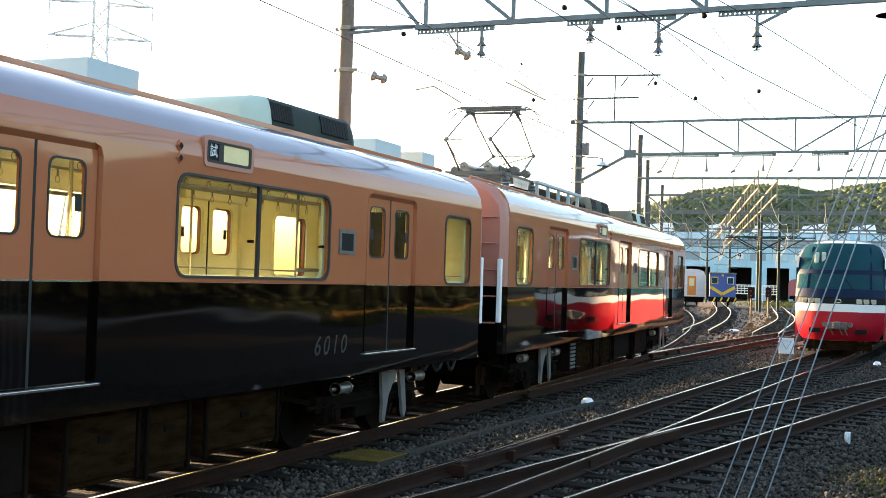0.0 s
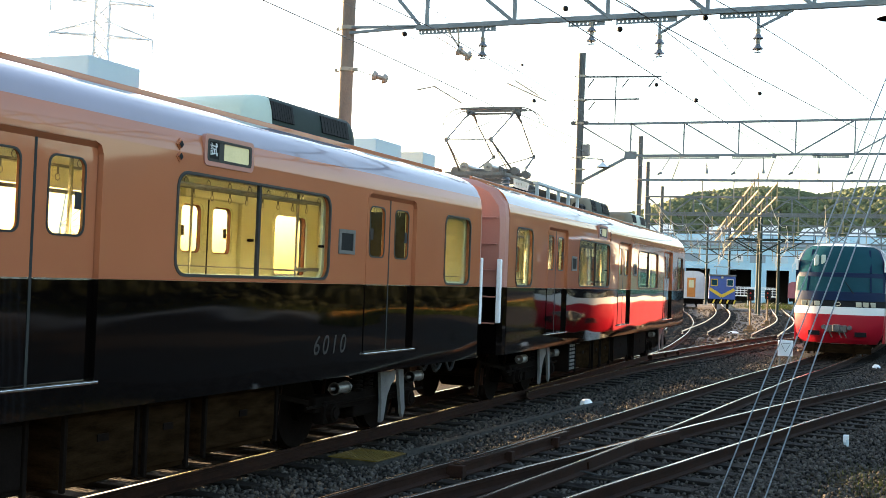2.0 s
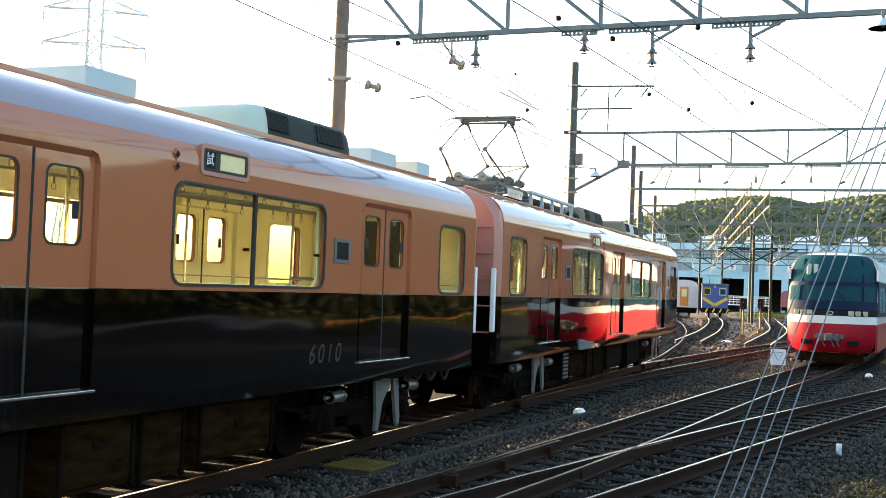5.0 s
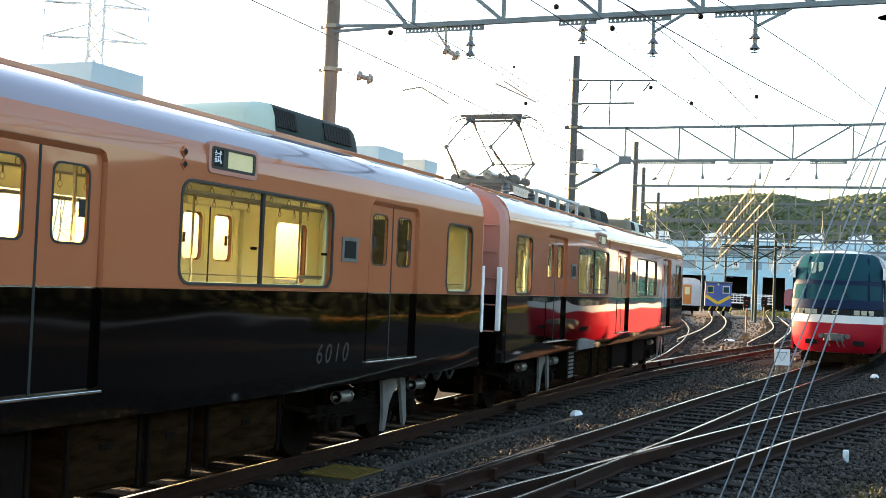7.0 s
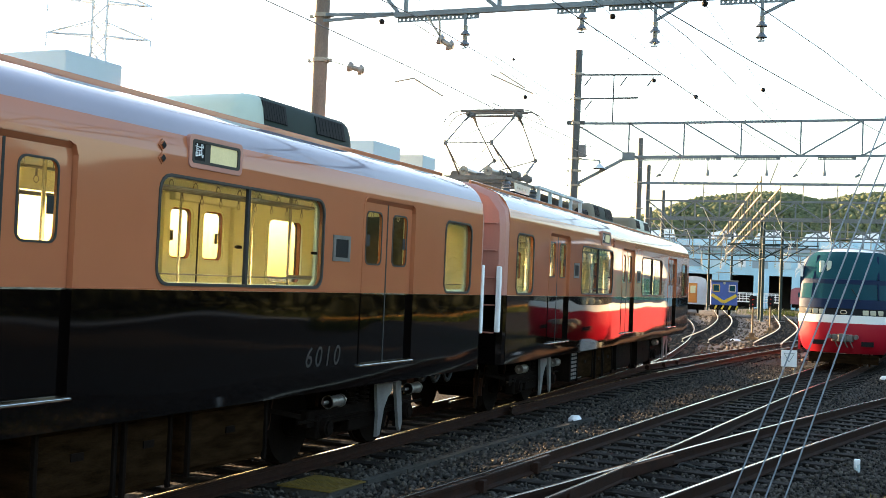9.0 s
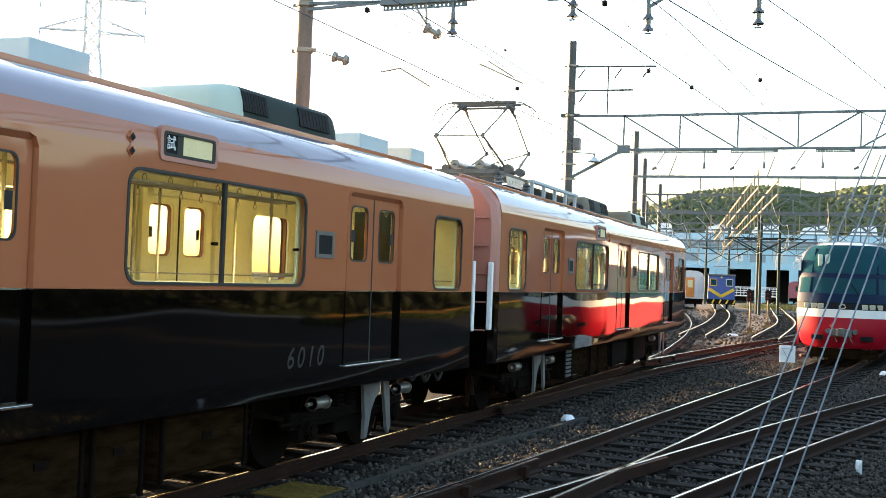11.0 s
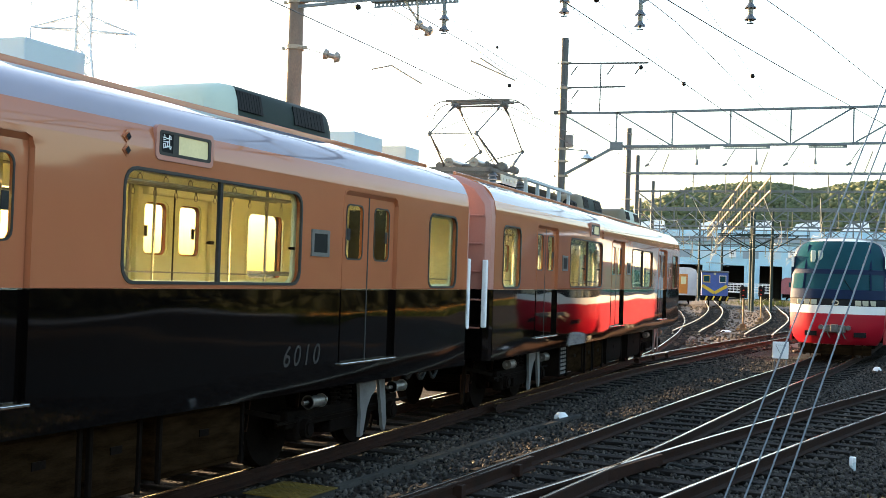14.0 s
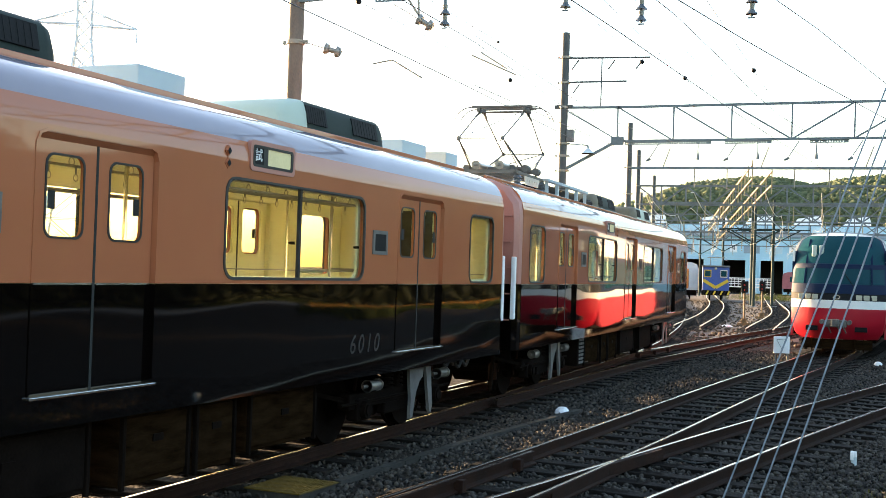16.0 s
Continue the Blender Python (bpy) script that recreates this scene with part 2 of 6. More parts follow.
STRAW = island_material("dead_grass", (0.24, 0.11, 0.025), (0.55, 0.29, 0.08), 0.8, 0.3)
BARK = surface("tree_bark", (0.10, 0.075, 0.05), 0.9, var=0.3, scale=4, bump=0.6)
SIGNGLOW = surface("roller_blind_cream", (0.62, 0.55, 0.30), 0.7, var=0.08, emit=0.02)
REDLAMP = surface("red_signal_lamp", (0.6, 0.02, 0.015), 0.3, var=0.05, emit=0.04)
NUMBER = surface("silver_lettering", (0.022, 0.020, 0.018), 0.5, 0.2, var=0.1, bump=0)
PANE = glass("carriage_glass", (0.975, 0.99, 0.93), 0.045)


# ---- mesh helpers ----
def part(name, bm, mats, parent=None, label="", smooth=False):
    me = bpy.data.meshes.new(name)
    bm.to_mesh(me)
    bm.free()
    for m in mats if isinstance(mats, (list, tuple)) else (mats,):
        me.materials.append(m)
    if smooth:
        me.polygons.foreach_set("use_smooth", [True] * len(me.polygons))
        me.set_sharp_from_angle(angle=radians(35))
    ob = new(name, me)
    if parent:
        ob.parent = parent
    if label:
        ob["label"] = label
    return ob


def share(name, me, parent, m):
    ob = new(name, me)
    ob.parent = parent
    ob.matrix_basis = m
    return ob


def empty(name, m=None, label="", category="", group="", kind=""):
    ob = new(name)
    if m is not None:
        ob.matrix_basis = m
    return tagged(ob, label, category, group, kind)


def box(bm, x0, x1, y0, y1, z0, z1, mi=0, bevel=0.0):
    r = bmesh.ops.create_cube(bm, size=1, matrix=Matrix.LocRotScale(((x0 + x1) / 2, (y0 + y1) / 2, (z0 + z1) / 2), None, (abs(x1 - x0), abs(y1 - y0), abs(z1 - z0))))
    faces = {f for v in r["verts"] for f in v.link_faces}
    for f in faces:
        f.material_index = mi
    if bevel:
        rb = bmesh.ops.bevel(bm, geom=list({e for v in r["verts"] for e in v.link_edges}), offset=bevel, segments=2, affect="EDGES", profile=0.5)
        for f in rb["faces"]:
            f.material_index = mi


def cyl(bm, a, b, r, seg=8, r2=None, mi=0, cap=True):
    a, b = Vector(a), Vector(b)
    d = b - a
    m = Matrix.Translation((a + b) / 2) @ d.to_track_quat("Z", "Y").to_matrix().to_4x4()
    res = bmesh.ops.create_cone(bm, cap_ends=cap, segments=seg, radius1=r, radius2=r if r2 is None else r2, depth=d.length, matrix=m)
    for f in {f for v in res["verts"] for f in v.link_faces}:
        f.material_index = mi


def beam(bm, a, b, w, h=None, mi=0):
    """A square bar from a to b."""
    a, b = Vector(a), Vector(b)
    d = b - a
    m = Matrix.Translation((a + b) / 2) @ d.to_track_quat("Z", "Y").to_matrix().to_4x4() @ Matrix.Diagonal((w, h or w, d.length, 1))
    res = bmesh.ops.create_cube(bm, size=1, matrix=m)
    for f in {f for v in res["verts"] for f in v.link_faces}:
        f.material_index = mi


def cord(bm, pts, r, seg=4):
    """One unbroken round cord through points."""
    pts = [Vector(p) for p in pts]
    rings = []
    for i, p in enumerate(pts):
        q = (pts[min(i + 1, len(pts) - 1)] - pts[max(i - 1, 0)]).to_track_quat("Z", "Y").to_matrix()
        rings.append([bm.verts.new(p + q @ Vector((r * math.cos(2 * math.pi * k / seg), r * math.sin(2 * math.pi * k / seg), 0))) for k in range(seg)])
    for a, b in zip(rings, rings[1:]):
        for k in range(seg):
            bm.faces.new((a[k], a[(k + 1) % seg], b[(k + 1) % seg], b[k]))
    bm.faces.new(rings[0][::-1])
    bm.faces.new(rings[-1])


def rounded(y0, y1, z0, z1, r, seg=4):
    pts = []
    for cy, cz, a0 in ((y1 - r, z1 - r, 0), (y0 + r, z1 - r, 90), (y0 + r, z0 + r, 180), (y1 - r, z0 + r, 270)):
        for k in range(seg + 1):
            a = radians(a0 + 90 * k / seg)
            pts.append((cy + r * math.cos(a), cz + r * math.sin(a)))
    return pts


def plate(bm, outline, holes, x, thick, mi=0):
    """A flat plate in the plane of y and z at x, with holes, thick towards +x."""
    edges = []
    for loop in (outline, *holes):
        vs = [bm.verts.new((x, p[0], p[1])) for p in loop]
        edges += [bm.edges.new((vs[i], vs[(i + 1) % len(vs)])) for i in range(len(vs))]
    fs = [g for g in bmesh.ops.triangle_fill(bm, use_beauty=True, use_dissolve=False, edges=edges)["geom"] if isinstance(g, bmesh.types.BMFace)]
    ex = bmesh.ops.extrude_face_region(bm, geom=fs)["geom"]
    bmesh.ops.translate(bm, vec=(thick, 0, 0), verts=[g for g in ex if isinstance(g, bmesh.types.BMVert)])
    allf = fs + [g for g in ex if isinstance(g, bmesh.types.BMFace)]
    allf = list({f for g in allf for v in g.verts for f in v.link_faces})
    bmesh.ops.recalc_face_normals(bm, faces=allf)
    for f in allf:
        f.material_index = mi


def sweep(bm, path, prof, mats=None, close=True):
    """Sweep a profile (side, up) along a level path."""
    rings = []
    for i, p in enumerate(path):
        a, b = path[max(0, i - 1)], path[min(len(path) - 1, i + 1)]
        d = Vector((b[0] - a[0], b[1] - a[1], 0)).normalized()
        side = Vector((d.y, -d.x, 0))
        z = p[2] if len(p) > 2 else 0
        rings.append([bm.verts.new((p[0] + side.x * s, p[1] + side.y * s, z + u)) for s, u in prof])
    n = len(prof)
    for r0, r1 in zip(rings, rings[1:]):
        for k in range(n if close else n - 1):
            f = bm.faces.new((r0[k], r1[k], r1[(k + 1) % n], r0[(k + 1) % n]))
            f.material_index = mats[k] if mats else 0
    if close:
        for r in (rings[0][::-1], rings[-1]):
            bm.faces.new(r)
    bmesh.ops.recalc_face_normals(bm, faces=bm.faces[:])


def spline(pts, step=1.0):
    """A smooth line through points of the plan."""
    ps = [Vector((p[0], p[1], 0)) for p in pts]
    ps = [2 * ps[0] - ps[1]] + ps + [2 * ps[-1] - ps[-2]]
    out = []
    for i in range(1, len(ps) - 2):
        p0, p1, p2, p3 = ps[i - 1:i + 3]
        n = max(1, int((p2 - p1).length / step))
        for k in range(n):
            t = k / n
            out.append(0.5 * ((2 * p1) + (p2 - p0) * t + (2 * p0 - 5 * p1 + 4 * p2 - p3) * t * t + (3 * p1 - p0 - 3 * p2 + p3) * t ** 3))
    return out + [ps[-2]]


def offset(path, d):
    out = []
    for i, p in enumerate(path):
        a, b = path[max(0, i - 1)], path[min(len(path) - 1, i + 1)]
        t = (b - a).normalized()
        out.append(Vector((p.x + t.y * d, p.y - t.x * d, p.z)))
    return out


def mesh_object(name, verts, faces, mat, label="", category="", kind=""):
    me = bpy.data.meshes.new(name)
    me.from_pydata([tuple(v) for v in verts], [], [tuple(f) for f in faces])
    me.materials.append(mat)
    return tagged(new(name, me), label, category, "", kind)


def scatter(name, mat, places, protos, label, category, parent=None):
    """Many small bits in one mesh. places: x, y, z, size; protos: list of (verts, faces)."""
    rng = np.random.default_rng(7)
    V, F, base = [], [], 0
    for x, y, z, s in places:
        pv, pf = protos[rng.integers(len(protos))]
        a = rng.uniform(0, 6.283)
        c, sn = math.cos(a), math.sin(a)
        q = pv * (s * rng.uniform(0.75, 1.25, 3))
        V.append(np.stack([q[:, 0] * c - q[:, 1] * sn + x, q[:, 0] * sn + q[:, 1] * c + y, q[:, 2] + z], 1))
        F.append(pf + base)
        base += len(pv)
    me = bpy.data.meshes.new(name)
    V, F = np.concatenate(V), np.concatenate(F)
    k = F.shape[1]
    me.vertices.add(len(V))
    me.vertices.foreach_set("co", V.astype(np.float32).ravel())
    me.loops.add(F.size)
    me.loops.foreach_set("vertex_index", F.astype(np.int32).ravel())
    me.polygons.add(len(F))
    me.polygons.foreach_set("loop_start", np.arange(0, F.size, k, dtype=np.int32))
    me.update(calc_edges=True)
    me.materials.append(mat)
    ob = tagged(new(name, me), label, category, "", "stuff")
    if parent:
        ob.parent = parent
    return ob


def lump(sub=1, rough=0.25, seed=1):
    """A rough small stone or clump."""
    bm = bmesh.new()
    bmesh.ops.create_icosphere(bm, subdivisions=sub, radius=0.5)
    rng = np.random.default_rng(seed)
    bm.verts.ensure_lookup_table()
    v = np.array([x.co[:] for x in bm.verts]) * (1 + rng.uniform(-rough, rough, (len(bm.verts), 1)))
    bm.verts.index_update()
    f = np.array([[x.index for x in g.verts] for g in bm.faces])
    bm.free()
    return v, f


# ---- ground ----
def ground():
    xs = sorted({-900, -400, -150, -60, 60, 150, 400, 900, *np.arange(-30, 31, 3.0).tolist()})
    ys = sorted({-300, -100, -40, 250, 400, 700, 1500, *np.arange(-20, 200, 4.0).tolist()})
    V = [(x, y, -0.20 + (0.03 * noise.noise((x * 0.3, y * 0.3, 0)) if abs(x) < 30 and y < 200 else 0)) for y in ys for x in xs]
    n = len(xs)
    F = [(j * n + i, j * n + i + 1, (j + 1) * n + i + 1, (j + 1) * n + i) for j in range(len(ys) - 1) for i in range(n - 1)]
    return mesh_object("ground", V, F, BALLAST, "dark grey crushed stone ballast of a railway yard", "ground", "structure")


ground()

# ---- tracks ----
GAUGE = 1.067 / 2 + 0.033
TRACKS = {
    "track_train": [(-7.06, -14), (-7.06, 0), (-7.06, 11), (-7.08, 15), (-7.15, 18.6), (-7.38, 24.7), (-7.64, 31), (-7.98, 35.5), (-8.7, 41.6), (-10.4, 53.6), (-13.6, 72), (-19.0, 97), (-29, 135), (-44, 190)],
    "track_straight": [(-7.0, 19), (-6.85, 27.7), (-6.5, 34.5), (-5.9, 44), (-5.25, 52), (-4.5, 62), (-2.2, 90), (3.5, 150), (8, 190)],
    "track_middle": [(-5.2, -12), (-4.6, 2), (-4.15, 9), (-3.92, 12), (-3.64, 16.3), (-3.42, 20.4), (-3.06, 26.4), (-2.56, 33), (-2.14, 41), (-1.75, 52), (-1.2, 80), (3, 140)],
    "track_branch": [(-5.0, -12), (-4.3, 3), (-3.42, 9.6), (-3.0, 12), (-2.62, 14.2), (-2.08, 17.2), (-1.34, 21), (-0.3, 26), (0.75, 31), (2.3, 38), (6.5, 55), (14, 80)],
    "track_yard": [(-11.5, 52), (-14.5, 72), (-19.5, 100), (-26, 135), (-31, 170), (-34, 200)],
    "track_loco": [(-9.3, 52), (-11.5, 72), (-15.5, 100), (-21.5, 135), (-27, 170), (-28.4, 200)],
    "track_shed": [(-6.2, 52), (-8.2, 80), (-12.5, 115), (-18, 160), (-22, 200)],
}
RAIL_PROF = [(-0.062, -0.15), (-0.062, -0.135), (-0.012, -0.115), (-0.012, -0.045), (-0.033, -0.035), (-0.033, -0.004), (-0.027, -0.001), (-0.013, 0.0),
             (0.015, 0.0), (0.027, -0.001), (0.033, -0.004), (0.033, -0.035), (0.012, -0.045), (0.012, -0.115), (0.062, -0.135), (0.062, -0.15)]
RAIL_MATS = [1, 1, 1, 1, 1, 1, 1, 0, 1, 1, 1, 1, 1, 1, 1, 1]
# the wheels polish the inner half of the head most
RAIL_BRIGHT = [1, 1, 1, 1, 0, 0, 0, 0, 0, 0, 0, 1, 1, 1, 1, 1]  # far yard rails, golden sun glint painted all round the head
RAIL_INNER_RIGHT = [1, 1, 1, 1, 1, 1, 1, 0, 0, 1, 1, 1, 1, 1, 1, 1]
RAIL_INNER_LEFT = [1, 1, 1, 1, 1, 1, 0, 0, 1, 1, 1, 1, 1, 1, 1, 1]
sl_bm = bmesh.new()
box(sl_bm, -1.05, 1.05, -0.11, 0.11, -0.29, -0.152, bevel=0.012)
SLEEPER_MESH = bpy.data.meshes.new("sleeper")
sl_bm.to_mesh(SLEEPER_MESH)
sl_bm.free()
SLEEPER_MESH.materials.append(SLEEPER)
PATHS = {}


def track(name, pts):
    path = spline(pts, 1.0)
    PATHS[name] = path
    root = empty(name, None, "steel rails on weathered wooden sleepers in dark ballast", "railway track", "", "structure")
    for side in (-GAUGE, GAUGE):
        bm = bmesh.new()
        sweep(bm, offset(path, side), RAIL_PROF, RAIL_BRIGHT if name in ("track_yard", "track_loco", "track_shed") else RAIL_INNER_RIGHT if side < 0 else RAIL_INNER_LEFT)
        part("rail", bm, (RAILBRIGHT if name in ("track_yard", "track_loco", "track_shed") else RAILTOP, RAILRUST), root, "rusty rail with polished head, sun glint painted on in the far yard", True)
    run, last = 0.0, path[0]
    for a, b in zip(path, path[1:]):
        while run < (b - a).length:
            p = a + (b - a).normalized() * run
            if p.y > 5 and p.y < 112:
                ang = math.atan2(b.x - a.x, b.y - a.y)
                share("sleeper", SLEEPER_MESH, root, Matrix.Translation((p.x, p.y, 0)) @ Matrix.Rotation(-ang + random.uniform(-0.02, 0.02), 4, "Z"))
            run += 0.66
        run -= (b - a).length
    return root


for tn, tp in TRACKS.items():
    track(tn, tp)


YARD = [(-9.8, 46), (-10.5, 60), (-14, 80), (-21, 110), (-30, 140), (-40, 185)]
YARD_R = [(-3.6, 46), (-3.2, 60), (-2, 80), (-1, 110), (1, 140), (4, 185)]
V = []
for a, b in zip(spline(YARD, 3), spline(YARD_R, 3)):
    V += [(a.x + (b.x - a.x) * k / 6, a.y + (b.y - a.y) * k / 6, -0.185 + 0.02 * noise.noise((k * 2.3, a.y * 0.4, 2))) for k in range(7)]
F = [(7 * j + i, 7 * j + i + 1, 7 * j + i + 8, 7 * j + i + 7) for j in range(len(V) // 7 - 1) for i in range(6)]
mesh_object("yard_surface", V, F, EARTH, "brown sunlit earth and gravel between far tracks", "ground", "structure")


def check_rail(name, d, y0, y1):
    """A short check rail beside a running rail."""
    path = [p for p in spline(TRACKS[name], 0.5) if y0 - 1 < p.y < y1 + 1]
    pts = [p for p in offset(path, d) if y0 < p.y < y1]
    root = empty("check_rail", None, "short rusty check rail with worn shiny edges", "rail", "check rails", "structure")
    bm = bmesh.new()
    sweep(bm, pts, RAIL_PROF, RAIL_MATS)
    part("rail", bm, (RAILTOP, RAILRUST), root, "", True)
    for p in pts[::3]:
        bm = bmesh.new()
        box(bm, p.x - 0.10, p.x + 0.10, p.y - 0.06, p.y + 0.06, -0.152, -0.02, bevel=0.01)
        part("distance_block", bm, RAILRUST, root)


check_rail("track_middle", -GAUGE + 0.10, 10.6, 14.4)
check_rail("track_straight", -GAUGE + 0.10, 32.0, 36.0)
fr = empty("crossing_frog", None, "dark cast steel crossing frog between the rails", "rail crossing", "", "structure")
bm_f = bmesh.new()
for x0, y0, x1, y1 in ((-3.62, 11.9, -3.22, 14.1), (-3.36, 11.9, -3.20, 14.3), (-3.33, 13.2, -2.95, 15.2)):
    beam(bm_f, (x0, y0, -0.07), (x1, y1, -0.07), 0.07, 0.13)
part("casting", bm_f, RAILRUST, fr)
for cx, cy, rr in ((-3.05, 11.6, 0.22), (-2.55, 15.2, 0.2), (-3.9, 10.4, 0.18)):
    root = empty("bond_cable", Matrix.Translation((cx, cy, -0.165)), "looped black bonding cable on the ballast", "cable", "bonding cables")
    bm_f = bmesh.new()
    pts = [Vector((rr * 1.6 * math.cos(a), rr * math.sin(a) * (1 + 0.3 * math.sin(2 * a)), 0.03 * math.sin(3 * a) + 0.02)) for a in np.linspace(-0.6, 3.4, 15)]
    cord(bm_f, pts, 0.011, 6)
    part("cable", bm_f, RUBBER, root)

# ---- carriages ----
DOORS = (-5.98, 0.0, 5.98)
BIG = ((1.66, 4.39), (-4.33, -1.60))
ENDS = ((7.62, 8.54), (-8.54, -7.62))
HALF = 8.95
SPLIT = 2  # from this point of the roof curve up the paint is pale
ROOF = [(1.365, 2.95), (1.362, 3.06), (1.335, 3.18), (1.285, 3.28), (1.24, 3.335), (1.16, 3.40), (1.00, 3.475), (0.82, 3.53), (0.68, 3.56)]


def lettering(text, size, mat, name, parent, m, depth=0.004, label="", spacing=1.0, slant=0.0):
    cu = bpy.data.curves.new(name, "FONT")
    cu.space_character, cu.shear = spacing, slant
    cu.body, cu.size, cu.extrude, cu.align_x, cu.align_y = text, size, depth, "CENTER", "CENTER"
    tmp = new(name, cu)
    me = bpy.data.meshes.new_from_object(tmp.evaluated_get(bpy.context.evaluated_depsgraph_get()))
    bpy.data.objects.remove(tmp)
    me.materials.clear()
    me.materials.append(mat)
    ob = new(name, me)
    ob.parent, ob.matrix_basis = parent, m
    if label:
        ob["label"] = label
    return ob


FACE = Matrix(((0, 0, 1, 0), (1, 0, 0, 0), (0, 1, 0, 0), (0, 0, 0, 1)))  # text plane to the side facing +x


def window(root, y0, y1, z0, z1, side, r=0.09, divider=None, latch=True):
    """A framed carriage window in the side wall."""
    bm = bmesh.new()
    x = 1.352 if side > 0 else -1.374
    plate(bm, rounded(y0 - 0.016, y1 + 0.016, z0 - 0.016, z1 + 0.016, r + 0.016), [rounded(y0 + 0.010, y1 - 0.010, z0 + 0.010, z1 - 0.010, r)], x, 0.022)
    fr = part("window_frame", bm, FRAMEGREY, root)
    cuts = [y0] + ([divider] if divider else []) + [y1]
    for a, b in zip(cuts, cuts[1:]):
        bm = bmesh.new()
        xx = side * (1.338 if (divider and a == y0) else 1.342)
        box(bm, xx - 0.003, xx + 0.003, a, b, z0, z1)
        pn = part("pane", bm, PANE, fr)
        pn.visible_shadow = False
    if divider:
        bm = bmesh.new()
        box(bm, side * 1.335, side * 1.366, divider - 0.02, divider + 0.02, z0, z1)
        part("mullion", bm, RUBBER, fr)
    if divider and latch:
        for yy in (divider - 0.07, y1 - 0.08):
            bm = bmesh.new()
            box(bm, side * 1.31, side * 1.332, yy - 0.03, yy + 0.03, z0 + 0.33, z0 + 0.36)
            cyl(bm, (side * 1.31, yy, z0 + 0.345), (side * 1.28, yy, z0 + 0.345), 0.012, 6)
            part("window_latch", bm, UNDER, fr)


def leaf(root, y0, y1, side):
    """One sliding door leaf: brown above, black below, with its pane."""
    bm = bmesh.new()
    x = side * 1.305 - 0.0175
    yc = (y0 + y1) / 2
    plate(bm, [(y0, 1.90), (y1, 1.90), (y1, 2.99), (y0, 2.99)], [rounded(yc - 0.20, yc + 0.20, 2.22, 2.81, 0.075)], x, 0.035, 0)
    box(bm, x, x + 0.035, y0, y1, 1.12, 1.897, 1)
    d = part("door_leaf", bm, (BROWN, BLACK), root)
    bm = bmesh.new()
    plate(bm, rounded(yc - 0.207, yc + 0.207, 2.213, 2.817, 0.08), [rounded(yc - 0.19, yc + 0.19, 2.23, 2.80, 0.07)], side * 1.3245 - 0.004, 0.008)
    part("window_frame", bm, FRAMEGREY, d)
    bm = bmesh.new()
    box(bm, side * 1.312 - 0.003, side * 1.312 + 0.003, yc - 0.2, yc + 0.2, 2.22, 2.81)
    part("pane", bm, PANE, d).visible_shadow = False
    bm = bmesh.new()
    plate(bm, [(y0, 1.14), (y1, 1.14), (y1, 2.97), (y0, 2.97)], [rounded(yc - 0.21, yc + 0.21, 2.21, 2.82, 0.08)], side * 1.2835 - 0.002, 0.004)
    part("inner_panel", bm, WALLIN, d)
    bm = bmesh.new()
    box(bm, side * 1.322, side * 1.328, y0 + 0.02, y1 - 0.01, 1.888, 1.902)
    part("waist_strip", bm, STEEL, d, "thin bright steel strip")
    bm = bmesh.new()
    ys = yc + (0.13 if y0 > round((y0 + y1) / 2 / 5.98) * 5.98 else -0.13)
    box(bm, side * 1.316, side * 1.322, ys - 0.035, ys + 0.035, 2.42, 2.55)
    part("sticker", bm, RUBBER, d, "small dark warning sticker")
    return d


